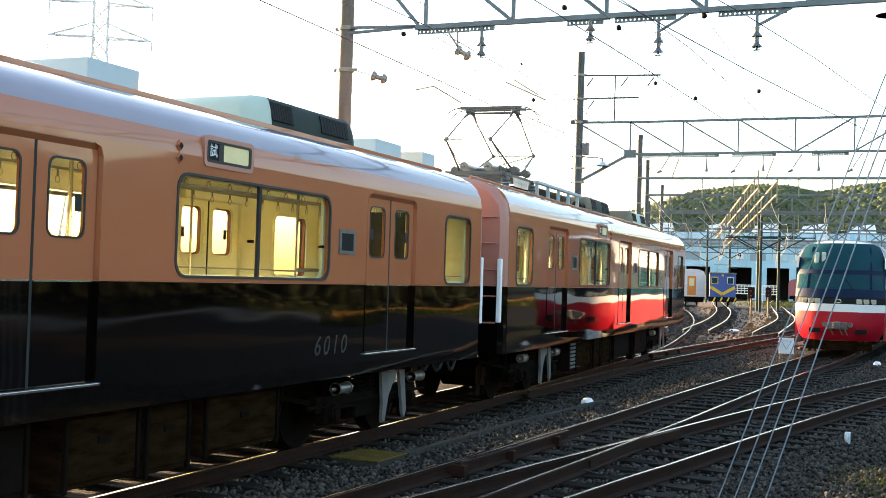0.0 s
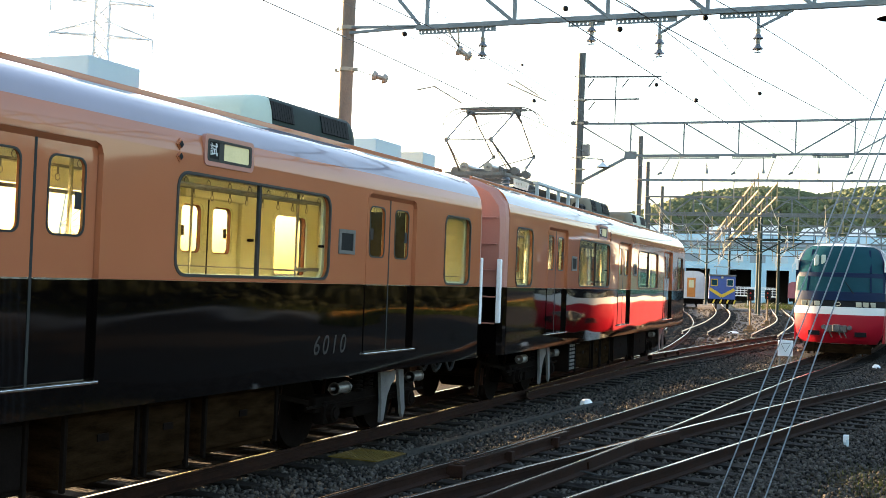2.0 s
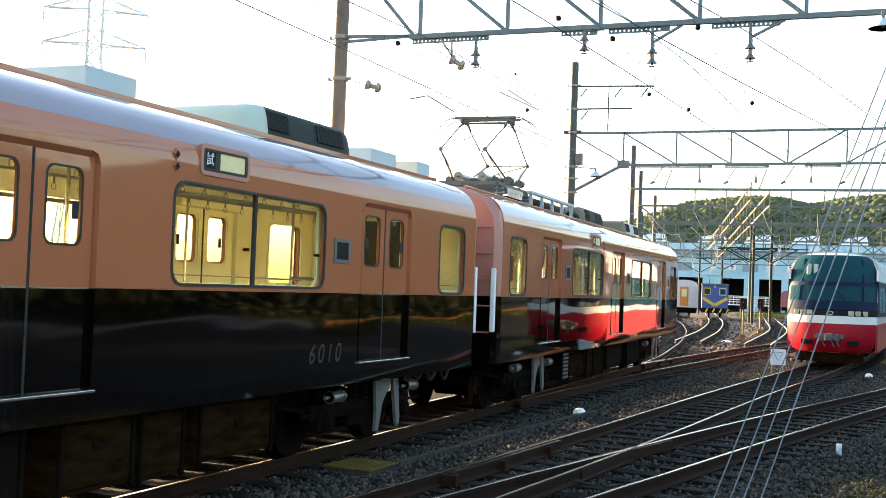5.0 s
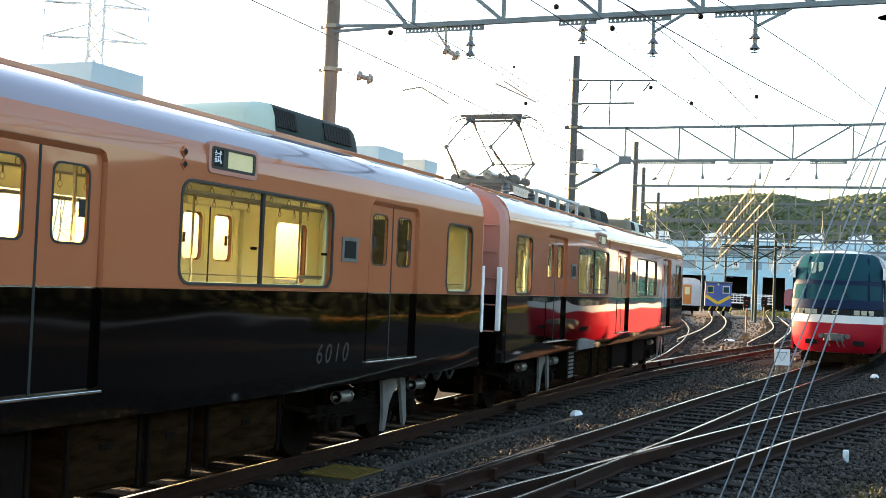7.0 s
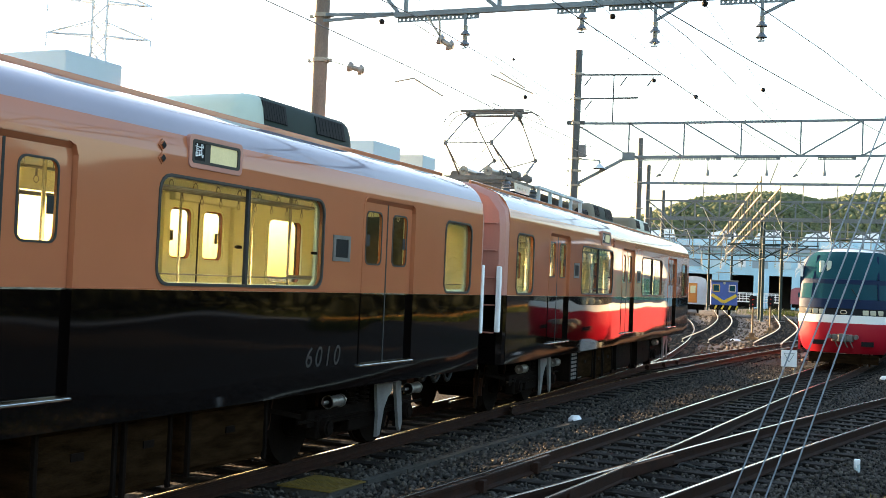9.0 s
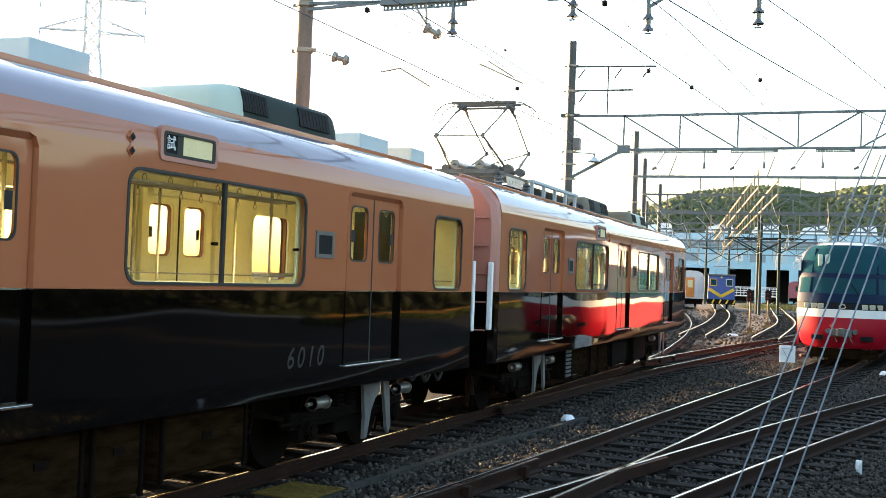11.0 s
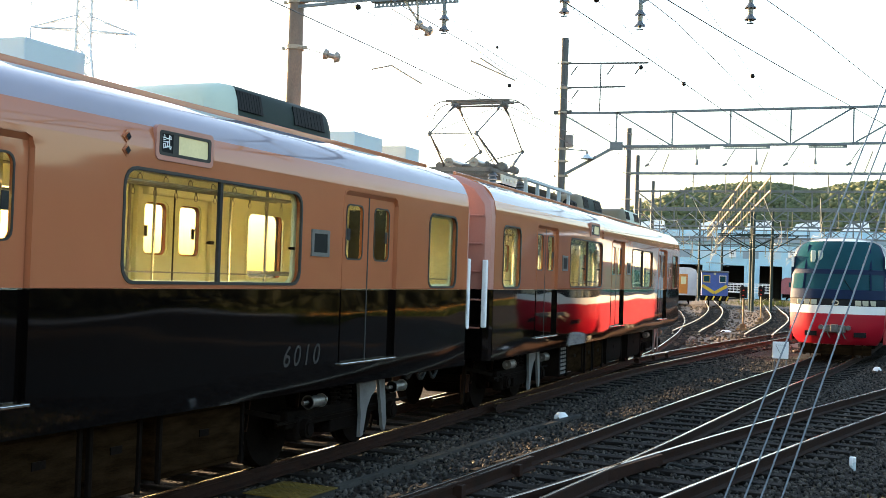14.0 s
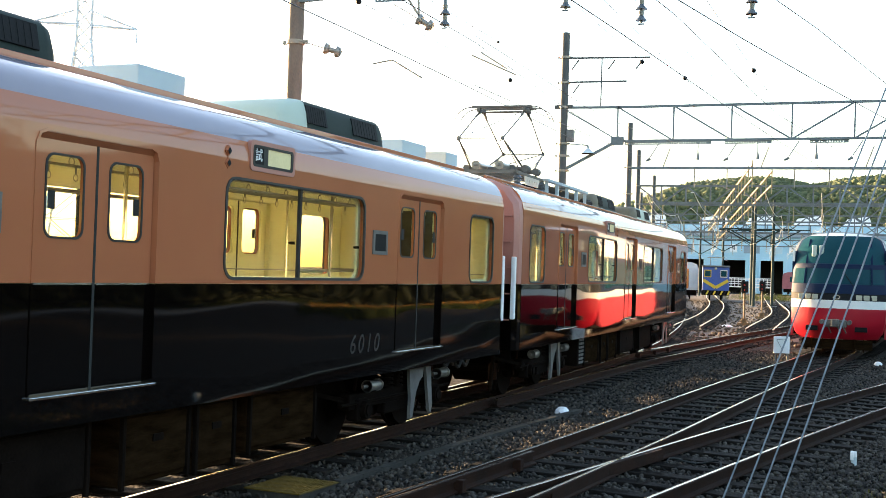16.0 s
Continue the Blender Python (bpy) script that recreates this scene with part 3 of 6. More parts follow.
def bogie(root, yc):
    b = empty("bogie")
    b.parent = root
    b.location = (0, yc, 0)
    for s in (-1, 1):
        bm = bmesh.new()
        box(bm, s * 0.86, s * 1.02, -1.35, 1.35, 0.44, 0.62, bevel=0.02)
        box(bm, s * 0.88, s * 1.00, -0.35, 0.35, 0.30, 0.46, bevel=0.02)
        for yy in (-1.05, 1.05):
            box(bm, s * 0.90, s * 1.06, yy - 0.15, yy + 0.15, 0.30, 0.56, bevel=0.03)
        part("side_frame", bm, UNDER, b)
        for yy in (-1.05, 1.05):
            bm = bmesh.new()
            cyl(bm, (s * 0.50, yy, 0.43), (s * 0.62, yy, 0.43), 0.43, 28)
            cyl(bm, (s * 0.46, yy, 0.43), (s * 0.50, yy, 0.43), 0.455, 28)
            cyl(bm, (s * 0.62, yy, 0.43), (s * 0.70, yy, 0.43), 0.14, 14)
            part("wheel", bm, UNDER, b, "", True)
            bm = bmesh.new()
            cyl(bm, (s * 1.02, yy, 0.43), (s * 1.12, yy, 0.43), 0.115, 16, 0.10)
            cyl(bm, (s * 1.12, yy, 0.43), (s * 1.14, yy, 0.43), 0.07, 12)
            part("axle_box", bm, UNDER, b, "", True)
        for yy in (-0.28, 0.0, 0.28):
            bm = bmesh.new()
            for k in range(5):
                cyl(bm, (s * 0.98, yy, 0.62 + 0.05 * k), (s * 0.98, yy, 0.645 + 0.05 * k), 0.085, 12)
            cyl(bm, (s * 0.98, yy, 0.62), (s * 0.98, yy, 0.88), 0.05, 8)
            part("spring", bm, UNDER, b, "", True)
        # pale A-shaped bracket and silver cylinder
        bm = bmesh.new()
        plate(bm, [(0.10, 0.82), (0.54, 0.82), (0.53, 0.71), (0.42, 0.65), (0.32, 0.52), (0.23, 0.22), (0.15, 0.20), (0.16, 0.45)], [], s * 1.10 - 0.02, 0.04)
        plate(bm, [(0.62, 0.82), (0.78, 0.82), (0.86, 0.30), (0.81, 0.20), (0.76, 0.26)], [], s * 1.10 - 0.02, 0.04)
        part("bracket", bm, GREYPART, b, "pale grey painted bracket")
        for yy in (-0.88, 1.22):
            bm = bmesh.new()
            cyl(bm, (s * 1.08, yy - 0.15, 0.70), (s * 1.08, yy + 0.15, 0.70), 0.062, 16)
            for o in (-0.15, 0.13):
                cyl(bm, (s * 1.08, yy + o, 0.70), (s * 1.08, yy + o + 0.02, 0.70), 0.074, 16)
            cyl(bm, (s * 1.08, yy + 0.15, 0.70), (s * 1.08, yy + 0.24, 0.70), 0.036, 12)
            cyl(bm, (s * 1.08, yy - 0.26, 0.70), (s * 1.08, yy - 0.15, 0.70), 0.022, 8)
            part("brake_cylinder", bm, WORN, b, "silver brake cylinder", True)
    bm = bmesh.new()
    for yy in (-1.05, 1.05):
        cyl(bm, (-0.6, yy, 0.43), (0.6, yy, 0.43), 0.07, 10)
    box(bm, -0.9, 0.9, -0.25, 0.25, 0.45, 0.70)
    part("axle_and_bolster", bm, UNDER, b)
    # unseen motors, added to stop low sun passing under the car
    for yy in (-0.55, 0.55):
        bm = bmesh.new()
        cyl(bm, (-0.42, yy, 0.42), (0.42, yy, 0.42), 0.27, 16)
        box(bm, -0.40, 0.40, yy - 0.16, yy + 0.16, 0.30, 0.68, bevel=0.03)
        part("motor_sun_block", bm, UNDER, b, "", True)
    for s in (-1, 1):
        # brake shoes on their hangers, and a guard iron before the wheel
        for yy in (-1.56, -0.54, 0.54, 1.56):
            bm = bmesh.new()
            box(bm, s * 0.50, s * 0.64, yy - 0.04, yy + 0.04, 0.28, 0.56, bevel=0.015)
            beam(bm, (s * 0.66, yy, 0.42), (s * 0.70, yy, 0.80), 0.03)
            part("brake_shoe", bm, RAILRUST, b)
        for yy, d in ((-1.72, -1), (1.72, 1)):
            bm = bmesh.new()
            beam(bm, (s * 0.62, yy, 0.70), (s * 0.60, yy + d * 0.05, 0.12), 0.06, 0.03)
            beam(bm, (s * 0.95, yy - d * 0.34, 0.56), (s * 0.62, yy, 0.66), 0.05)
            part("guard_iron", bm, UNDER, b)
    # sand pipe and brake rod
    for s in (-1, 1):
        bm = bmesh.new()
        cyl(bm, (s * 1.04, -1.6, 0.52), (s * 1.04, 1.6, 0.52), 0.018, 6)
        cyl(bm, (s * 0.72, 1.62, 0.75), (s * 0.60, 1.50, 0.12), 0.016, 6)
        cyl(bm, (s * 0.72, -1.62, 0.75), (s * 0.60, -1.50, 0.12), 0.016, 6)
        part("brake_rod", bm, UNDER, b)


def roof_ac(root, y0, y1, end_mat, side_mat):
    """A roof cooling unit with a rounded end, sloped sides and black grilles."""
    hw, z0, z1 = 0.68, 3.56, 3.93
    bm = bmesh.new()
    half = [(hw, z0), (hw - 0.02, z0 + 0.2), (hw - 0.045, z1 - 0.09), (hw - 0.065, z1 - 0.045), (hw - 0.105, z1 - 0.015), (hw - 0.17, z1)]
    prof = [(-x, z) for x, z in half] + half[::-1]
    rings = []
    for y, k, dz in ((y0, 0.86, -0.17), (y0 + 0.05, 0.91, -0.10), (y0 + 0.13, 0.955, -0.05), (y0 + 0.26, 0.985, -0.015), (y0 + 0.42, 1.0, 0.0), (y1 - 0.12, 1, 0), (y1 - 0.04, 0.99, -0.03), (y1, 0.96, -0.08)):
        rings.append([bm.verts.new((x * k, y, z if z == z0 else z + dz)) for x, z in prof])
    for a, b in zip(rings, rings[1:]):
        for k in range(len(prof) - 1):
            f = bm.faces.new((a[k], b[k], b[k + 1], a[k + 1]))
            f.material_index = 0 if a in rings[:4] else 1
    bm.faces.new(rings[0])
    bm.faces.new(rings[-1][::-1])
    bmesh.ops.recalc_face_normals(bm, faces=bm.faces[:])
    u = part("cooling_unit", bm, (end_mat, side_mat), root, "rounded roof cooling unit with black grilles", True)
    n = (y1 - y0 - 0.5)
    for s in (-1, 1):
        for a, b in ((0.02, 0.26), (0.60, 0.95)):
            bm = bmesh.new()
            ya, yb = y0 + 0.38 + n * a, y0 + 0.38 + n * b
            vs = [bm.verts.new(p) for p in ((s * (hw - 0.006), ya, z0 + 0.10), (s * (hw - 0.006), yb, z0 + 0.10), (s * (hw - 0.05), yb, z1 - 0.07), (s * (hw - 0.05), ya, z1 - 0.07))]
            f = bm.faces.new(vs)
            ex = bmesh.ops.extrude_face_region(bm, geom=[f])["geom"]
            bmesh.ops.translate(bm, vec=(s * 0.014, 0, 0.005), verts=[g for g in ex if isinstance(g, bmesh.types.BMVert)])
            bmesh.ops.recalc_face_normals(bm, faces=bm.faces[:])
            for k in range(1, 9):
                yy = ya + (yb - ya) * k / 9
                beam(bm, (s * (hw + 0.008), yy, z0 + 0.10), (s * (hw - 0.036), yy, z1 - 0.07), 0.007, 0.008)
            part("grille", bm, GRILLE, u)


def roof_box(root, y0, y1, hw, z1, mats):
    bm = bmesh.new()
    box(bm, -hw, hw, y0, y1, 3.50, z1, 0, 0.012)
    for f in bm.faces:
        f.material_index = 1 if f.calc_center_median().y < y0 + 0.02 else 0
    part("roof_box", bm, mats, root, "pale sheet metal roof box")


def carriage(flip, number, pan):
    fy = -1.0 if flip else 1.0

    def iv(a, b):
        return (min(fy * a, fy * b), max(fy * a, fy * b))
    root = empty("railcar", None, "brown and black electric railcar, glossy paint, pantograph raised" if pan else "brown and black electric railcar with glossy paint, windows lit through",
                 "railcar", "railcars of the brown train")
    bigs, ends = [iv(*b) for b in BIG], [iv(*e) for e in ENDS]
    divs = [fy * 2.98, fy * -3.0]
    for side in (1, -1):
        x = 1.305 if side > 0 else -1.365
        # upper wall with window holes and door notches
        out = [(-HALF, 1.90)]
        low = [(-HALF, 0.88), (HALF, 0.88), (HALF, 1.897)]
        for d in DOORS:
            out += [(d - 0.68, 1.90), (d - 0.68, 2.86), (d - 0.65, 2.93), (d - 0.58, 2.955), (d + 0.58, 2.955), (d + 0.65, 2.93), (d + 0.68, 2.86), (d + 0.68, 1.90)]
        out += [(HALF, 1.90), (HALF, 3.0), (-HALF, 3.0)]
        for d in DOORS[::-1]:
            low += [(d + 0.68, 1.897), (d + 0.68, 1.12), (d - 0.68, 1.12), (d - 0.68, 1.897)]
        low += [(-HALF, 1.897)]
        holes = [rounded(a - 0.01, b + 0.01, 1.94, 2.84, 0.14) for a, b in bigs] + [rounded(a - 0.01, b + 0.01, 1.92, 2.85, 0.13) for a, b in ends]
        bm = bmesh.new()
        plate(bm, out, holes, x, 0.06)
        part("upper_wall", bm, BROWN, root)
        bm = bmesh.new()
        plate(bm, low, [], x, 0.06)
        part("lower_wall", bm, BLACK, root)
        # inner lining
        lin = [rounded(a, b, 1.96, 2.82, 0.10) for a, b in bigs] + [rounded(a, b, 1.94, 2.83, 0.10) for a, b in ends]
        for d in DOORS:
            for o in (-0.335, 0.335):
                lin.append(rounded(d + o - 0.235, d + o + 0.235, 2.19, 2.84, 0.09))
        bm = bmesh.new()
        plate(bm, [(-HALF + 0.05, 1.13), (HALF - 0.05, 1.13), (HALF - 0.05, 3.1), (-HALF + 0.05, 3.1)], lin, side * 1.275 - 0.006, 0.012)
        part("inner_lining", bm, WALLIN, root, "cream inner wall lining")
        for (a, b), dv in zip(bigs, divs):
            window(root, a, b, 1.95, 2.83, side, 0.13, dv)
        for a, b in ends:
            window(root, a, b, 1.93, 2.84, side, 0.12)
        for a, b in bigs + ends:
            bm = bmesh.new()
            plate(bm, rounded(a - 0.05, b + 0.05, 1.91, 2.87, 0.13), [rounded(a + 0.005, b - 0.005, 1.965, 2.815, 0.10)], side * 1.262 - 0.006, 0.012)
            part("inner_window_frame", bm, CEILIN, root)
            bm = bmesh.new()
            for zz in (2.03,):
                cyl(bm, (side * 1.24, a, zz), (side * 1.24, b, zz), 0.006, 6)
            part("window_guard_rail", bm, WORN, root)
        for d in DOORS:
            bm = bmesh.new()
            box(bm, side * 1.262, side * 1.272, d - 0.012, d + 0.012, 1.13, 2.95)
            part("inner_door_seam", bm, RUBBER, root)
            for o in (-0.74, 0.74):
                bm = bmesh.new()
                box(bm, side * 1.20, side * 1.268, d + o - 0.045, d + o + 0.045, 1.13, 2.98, bevel=0.012)
                part("door_pillar", bm, WALLIN, root)
                bm = bmesh.new()
                cyl(bm, (side * 0.98, d + o * 1.05, 1.13), (side * 0.98, d + o * 1.05, 3.02), 0.017, 8)
                part("grab_pole", bm, STEEL, root)
            bm = bmesh.new()
            box(bm, side * 1.12, side * 1.268, d - 0.70, d + 0.70, 2.90, 3.02, bevel=0.02)
            part("door_header", bm, CEILIN, root)
            leaf(root, d - 0.672, d - 0.012, side)
            leaf(root, d + 0.012, d + 0.672, side)
            bm = bmesh.new()
            box(bm, side * 1.29, side * 1.326, d - 0.013, d + 0.013, 1.12, 2.97)
            part("door_seal", bm, RUBBER, root)
            bm = bmesh.new()
            box(bm, side * 1.30, side * 1.40, d - 0.70, d + 0.70, 1.096, 1.118, bevel=0.005)
            part("door_step", bm, STEEL, root, "bright steel door step")
            # raised rim round the door recess
            bm = bmesh.new()
            rim = [(d - 0.70, 1.90), (d - 0.70, 2.87), (d - 0.665, 2.945), (d - 0.59, 2.975), (d + 0.59, 2.975), (d + 0.665, 2.945), (d + 0.70, 2.87), (d + 0.70, 1.90),
                   (d + 0.68, 1.90), (d + 0.68, 2.86), (d + 0.65, 2.93), (d + 0.58, 2.955), (d - 0.58, 2.955), (d - 0.65, 2.93), (d - 0.68, 2.86), (d - 0.68, 1.90)]
            plate(bm, rim, [], 1.365 if side > 0 else -1.373, 0.008)
            part("door_rim", bm, BROWN, root)
            for o in (-0.69, 0.69):
                bm = bmesh.new()
                box(bm, side * 1.365, side * 1.373, d + o - 0.01, d + o + 0.01, 1.12, 1.898)
                part("door_jamb", bm, BLACK, root)
            a, b = iv(d * fy - 1.38, d * fy - 1.0)
            bm = bmesh.new()
            xo = 1.362 if side > 0 else -1.378
            plate(bm, [(a, 2.23), (b, 2.23), (b, 2.50), (a, 2.50)], [[(a + 0.05, 2.27), (b - 0.05, 2.27), (b - 0.05, 2.46), (a + 0.05, 2.46)]], xo, 0.016, 0)
            box(bm, xo + 0.004, xo + 0.009, a + 0.045, b - 0.045, 2.265, 2.465, 1)
            part("vent_panel", bm, (PANTO, GRILLE), root, "small grey framed dark panel")
        # roof shoulder, from the wall top to the gutter
        bm = bmesh.new()
        prof = [(side * p[0], p[1]) for p in ROOF] + [(side * max(0.0, p[0] - 0.05), p[1] - 0.05) for p in ROOF[::-1]]
        n = len(ROOF)
        sweep(bm, [(0, -HALF), (0, HALF)], prof, [0 if k < SPLIT or k >= n else 1 for k in range(2 * n)])
        part("roof_shoulder", bm, (BROWN, LAVENDER), root, "glossy brown shoulder, pale lavender above", True)
        bm = bmesh.new()
        box(bm, side * 0.69, side * 0.73, -HALF, HALF, 3.545, 3.598, bevel=0.01)
        part("gutter", bm, BROWN, root)
        # roller sign and marker lamps
        a, b = iv(2.07, 2.76)
        bm = bmesh.new()
        xo = 1.335 if side > 0 else -1.383
        plate(bm, rounded(a - 0.055, b + 0.055, 2.925, 3.205, 0.05), [rounded(a - 0.015, b + 0.015, 2.965, 3.165, 0.03)], xo, 0.042 if side > 0 else 0.046, 0)
        part("sign_surround", bm, PINK, root)
        bm = bmesh.new()
        plate(bm, rounded(a - 0.014, b + 0.014, 2.966, 3.164, 0.03), [rounded(a + 0.012, b - 0.022, 2.99, 3.142, 0.02)], 1.342 if side > 0 else -1.380, 0.038, 0)
        part("sign_frame", bm, FRAMEGREY, root, "dark rubber sign frame")
        bm = bmesh.new()
        box(bm, side * 1.364, side * 1.370, a, a + 0.17, 2.97, 3.16, 1)
        box(bm, side * 1.364, side * 1.370, a + 0.25, b, 2.97, 3.16, 0)
        box(bm, side * 1.364, side * 1.374, a + 0.17, a + 0.25, 2.97, 3.16, 2)
        sg = part("roller_sign", bm, (SIGNGLOW, GRILLE, FRAMEGREY), root, "cream roller sign behind a frame")
        if side > 0:
            lettering("\u8a66", 0.125, WHITE, "sign_character", sg, Matrix.Translation((1.3725, a + 0.09, 3.066)) @ FACE, 0.002)
        for zz in (2.955, 3.06):
            bm = bmesh.new()
            yy = fy * 1.66
            for r, xx, mi in ((0.05, 1.372, 0), (0.033, 1.385, 1)):
                vs = [bm.verts.new((side * xx, yy + r * a1, zz + r * b1)) for a1, b1 in ((1, 0), (0, 1), (-1, 0), (0, -1))]
                vb = [bm.verts.new((side * 1.34, v.co.y, v.co.z)) for v in vs]
                bm.faces.new(vs).material_index = mi
                for k in range(4):
                    bm.faces.new((vs[k], vs[(k + 1) % 4], vb[(k + 1) % 4], vb[k])).material_index = 0
            bmesh.ops.recalc_face_normals(bm, faces=bm.faces[:])
            part("marker_lamp", bm, (BROWN, GRILLE), root, "dark diamond marker lamp")
        lettering(number, 0.29, NUMBER, "car_number", root, Matrix.Translation((side * 1.367, fy * 4.48, 1.235)) @ (FACE if side > 0 else Matrix.Rotation(math.pi, 4, "Z") @ FACE), 0.003, "", 1.35, 0.22) if not flip and side > 0 else None
    # roof top, floor, ceiling, ends
    bm = bmesh.new()
    sweep(bm, [(0, -HALF), (0, HALF)], [(-0.68, 3.53), (-0.68, 3.562), (-0.4, 3.60), (0, 3.615), (0.4, 3.60), (0.68, 3.562), (0.68, 3.53)])
    part("roof", bm, ROOFGREY, root, "grey roof", True)
    bm = bmesh.new()
    box(bm, -1.27, 1.27, -HALF + 0.05, HALF - 0.05, 3.02, 3.06)
    part("inner_ceiling", bm, CEILIN, root)
    for e in (-1, 1):
        bm = bmesh.new()
        box(bm, -1.26, 1.26, e * (HALF - 0.06), e * (HALF - 0.02), 1.13, 3.02)
        part("inner_bulkhead", bm, WALLIN, root)
        bm = bmesh.new()
        box(bm, -0.40, 0.40, e * (HALF - 0.075), e * (HALF - 0.06), 1.13, 2.95, bevel=0.006)
        part("inner_door", bm, FRAMEGREY, root)
    bm = bmesh.new()
    box(bm, -1.30, 1.30, -HALF + 0.02, HALF - 0.02, 1.02, 1.12)
    part("floor_plate", bm, FLOORIN, root)
    for e in (-1, 1):
        bm = bmesh.new()
        hull = [(1.36, 0.88), (1.36, 2.95), (1.33, 3.18), (1.15, 3.40), (0.82, 3.53), (0.4, 3.60), (-0.4, 3.60), (-0.82, 3.53), (-1.15, 3.40), (-1.33, 3.18), (-1.36, 2.95), (-1.36, 0.88)]
        r0 = [bm.verts.new((x, e * HALF, z)) for x, z in hull]
        r1 = [bm.verts.new((x * 0.985, e * (HALF + 0.10), z if z < 1 else z - 0.02)) for x, z in hull]
        r2 = [bm.verts.new((x * 0.93, e * (HALF + 0.16), z if z < 1 else z - 0.06)) for x, z in hull]
        for a, b in ((r0, r1), (r1, r2)):
            for k in range(len(hull)):
                q = bm.faces.new((a[k], a[(k + 1) % len(hull)], b[(k + 1) % len(hull)], b[k]))
        bm.faces.new(r2)
        bmesh.ops.bisect_plane(bm, geom=bm.verts[:] + bm.edges[:] + bm.faces[:], plane_co=(0, 0, 1.9), plane_no=(0, 0, 1))
        bmesh.ops.recalc_face_normals(bm, faces=bm.faces[:])
        for f in bm.faces:
            f.material_index = 1 if f.calc_center_median().z < 1.9 else 0
        en = part("end_wall", bm, (PINK, BLACK), root, "faded pink end wall, black below", True)
        for zz in (1.35, 1.75, 2.15, 2.55, 2.95):
            bm = bmesh.new()
            cyl(bm, (0.92, e * (HALF + 0.20), zz), (1.22, e * (HALF + 0.20), zz), 0.012, 6)
            for xx in (0.92, 1.22):
                cyl(bm, (xx, e * (HALF + 0.14), zz), (xx, e * (HALF + 0.20), zz), 0.012, 6)
            part("climbing_rung", bm, PINK, en)
        for s in (-1, 1):
            bm = bmesh.new()
            box(bm, s * 1.26, s * 1.33, e * (HALF + 0.17), e * (HALF + 0.25), 1.36, 2.32, bevel=0.015)
            part("corner_guard", bm, WHITE, en, "white upright corner guard")
        bm = bmesh.new()
        box(bm, -0.55, 0.55, e * (HALF + 0.16), e * (HALF + 0.55), 1.0, 3.05, bevel=0.05)
        part("gangway", bm, RUBBER, en, "black rubber gangway bellows")
        bm = bmesh.new()
        box(bm, -0.12, 0.12, e * HALF, e * (HALF + 0.56), 0.72, 0.98, bevel=0.03)
        part("coupler", bm, UNDER, root)
        for s in (-0.5, -0.35, 0.4, 0.6):
            bm = bmesh.new()
            cord(bm, [(s, e * (HALF + 0.1 + 0.45 * k / 8), 0.85 - 0.9 * k / 8 * (1 - k / 8)) for k in range(9)], 0.025, 6)
            part("brake_hose", bm, RUBBER, root)
    # benches, rack rails, poles and straps inside
    for side in (-1, 1):
        for (a, b) in bigs:
            bm = bmesh.new()
            box(bm, side * 0.78, side * 1.24, a - 0.2, b + 0.2, 1.35, 1.58, bevel=0.04)
            box(bm, side * 1.12, side * 1.25, a - 0.2, b + 0.2, 1.58, 1.93, bevel=0.03)
            part("bench_seat", bm, SEAT, root, "olive cloth bench seat")
            bm = bmesh.new()
            for xx in (0.95, 1.08, 1.2):
                cyl(bm, (side * xx, a - 0.2, 2.76), (side * xx, b + 0.2, 2.76), 0.012, 6)
            for yy in (a - 0.2, b + 0.2):
                cyl(bm, (side * 0.85, yy, 1.13), (side * 0.85, yy, 3.02), 0.017, 8)
                cyl(bm, (side * 0.85, yy, 2.05), (side * 1.25, yy, 2.05), 0.014, 6)
            part("luggage_rack", bm, WORN, root)
        bm = bmesh.new()
        cyl(bm, (side * 0.62, -8.4, 2.97), (side * 0.62, 8.4, 2.97), 0.014, 6)
        part("strap_rail", bm, WORN, root)
        bm = bmesh.new()
        box(bm, -0.010, 0.010, -0.004, 0.004, -0.08, 0.0)
        for q in range(8):
            a0, a1 = q * math.pi / 4, (q + 1) * math.pi / 4
            cyl(bm, (0, 0.034 * math.cos(a0), -0.113 + 0.034 * math.sin(a0)), (0, 0.034 * math.cos(a1), -0.113 + 0.034 * math.sin(a1)), 0.005, 4, cap=False)
        first = part("hanging_strap", bm, WORN, root)
        first.location = (side * 0.62, -8.2, 2.97)
        for k in range(1, 44):
            share("hanging_strap", first.data, root, pose(side * 0.62, -8.2 + k * 0.38, 2.97))
    for d in DOORS:
        bm = bmesh.new()
        box(bm, -0.05, 0.05, d - 0.28, d + 0.28, 2.60, 2.86, bevel=0.01)
        cyl(bm, (0, d, 2.86), (0, d, 3.02), 0.02, 6)
        part("notice_board", bm, NAVY, root, "dark hanging notice board") if d == 0 else bm.free()
    # underframe
    bm = bmesh.new()
    box(bm, -1.20, 1.20, -HALF + 0.1, HALF - 0.1, 0.90, 1.02)
    box(bm, -0.35, 0.35, -HALF + 0.3, HALF - 0.3, 0.70, 0.90)
    part("underframe", bm, UNDER, root)
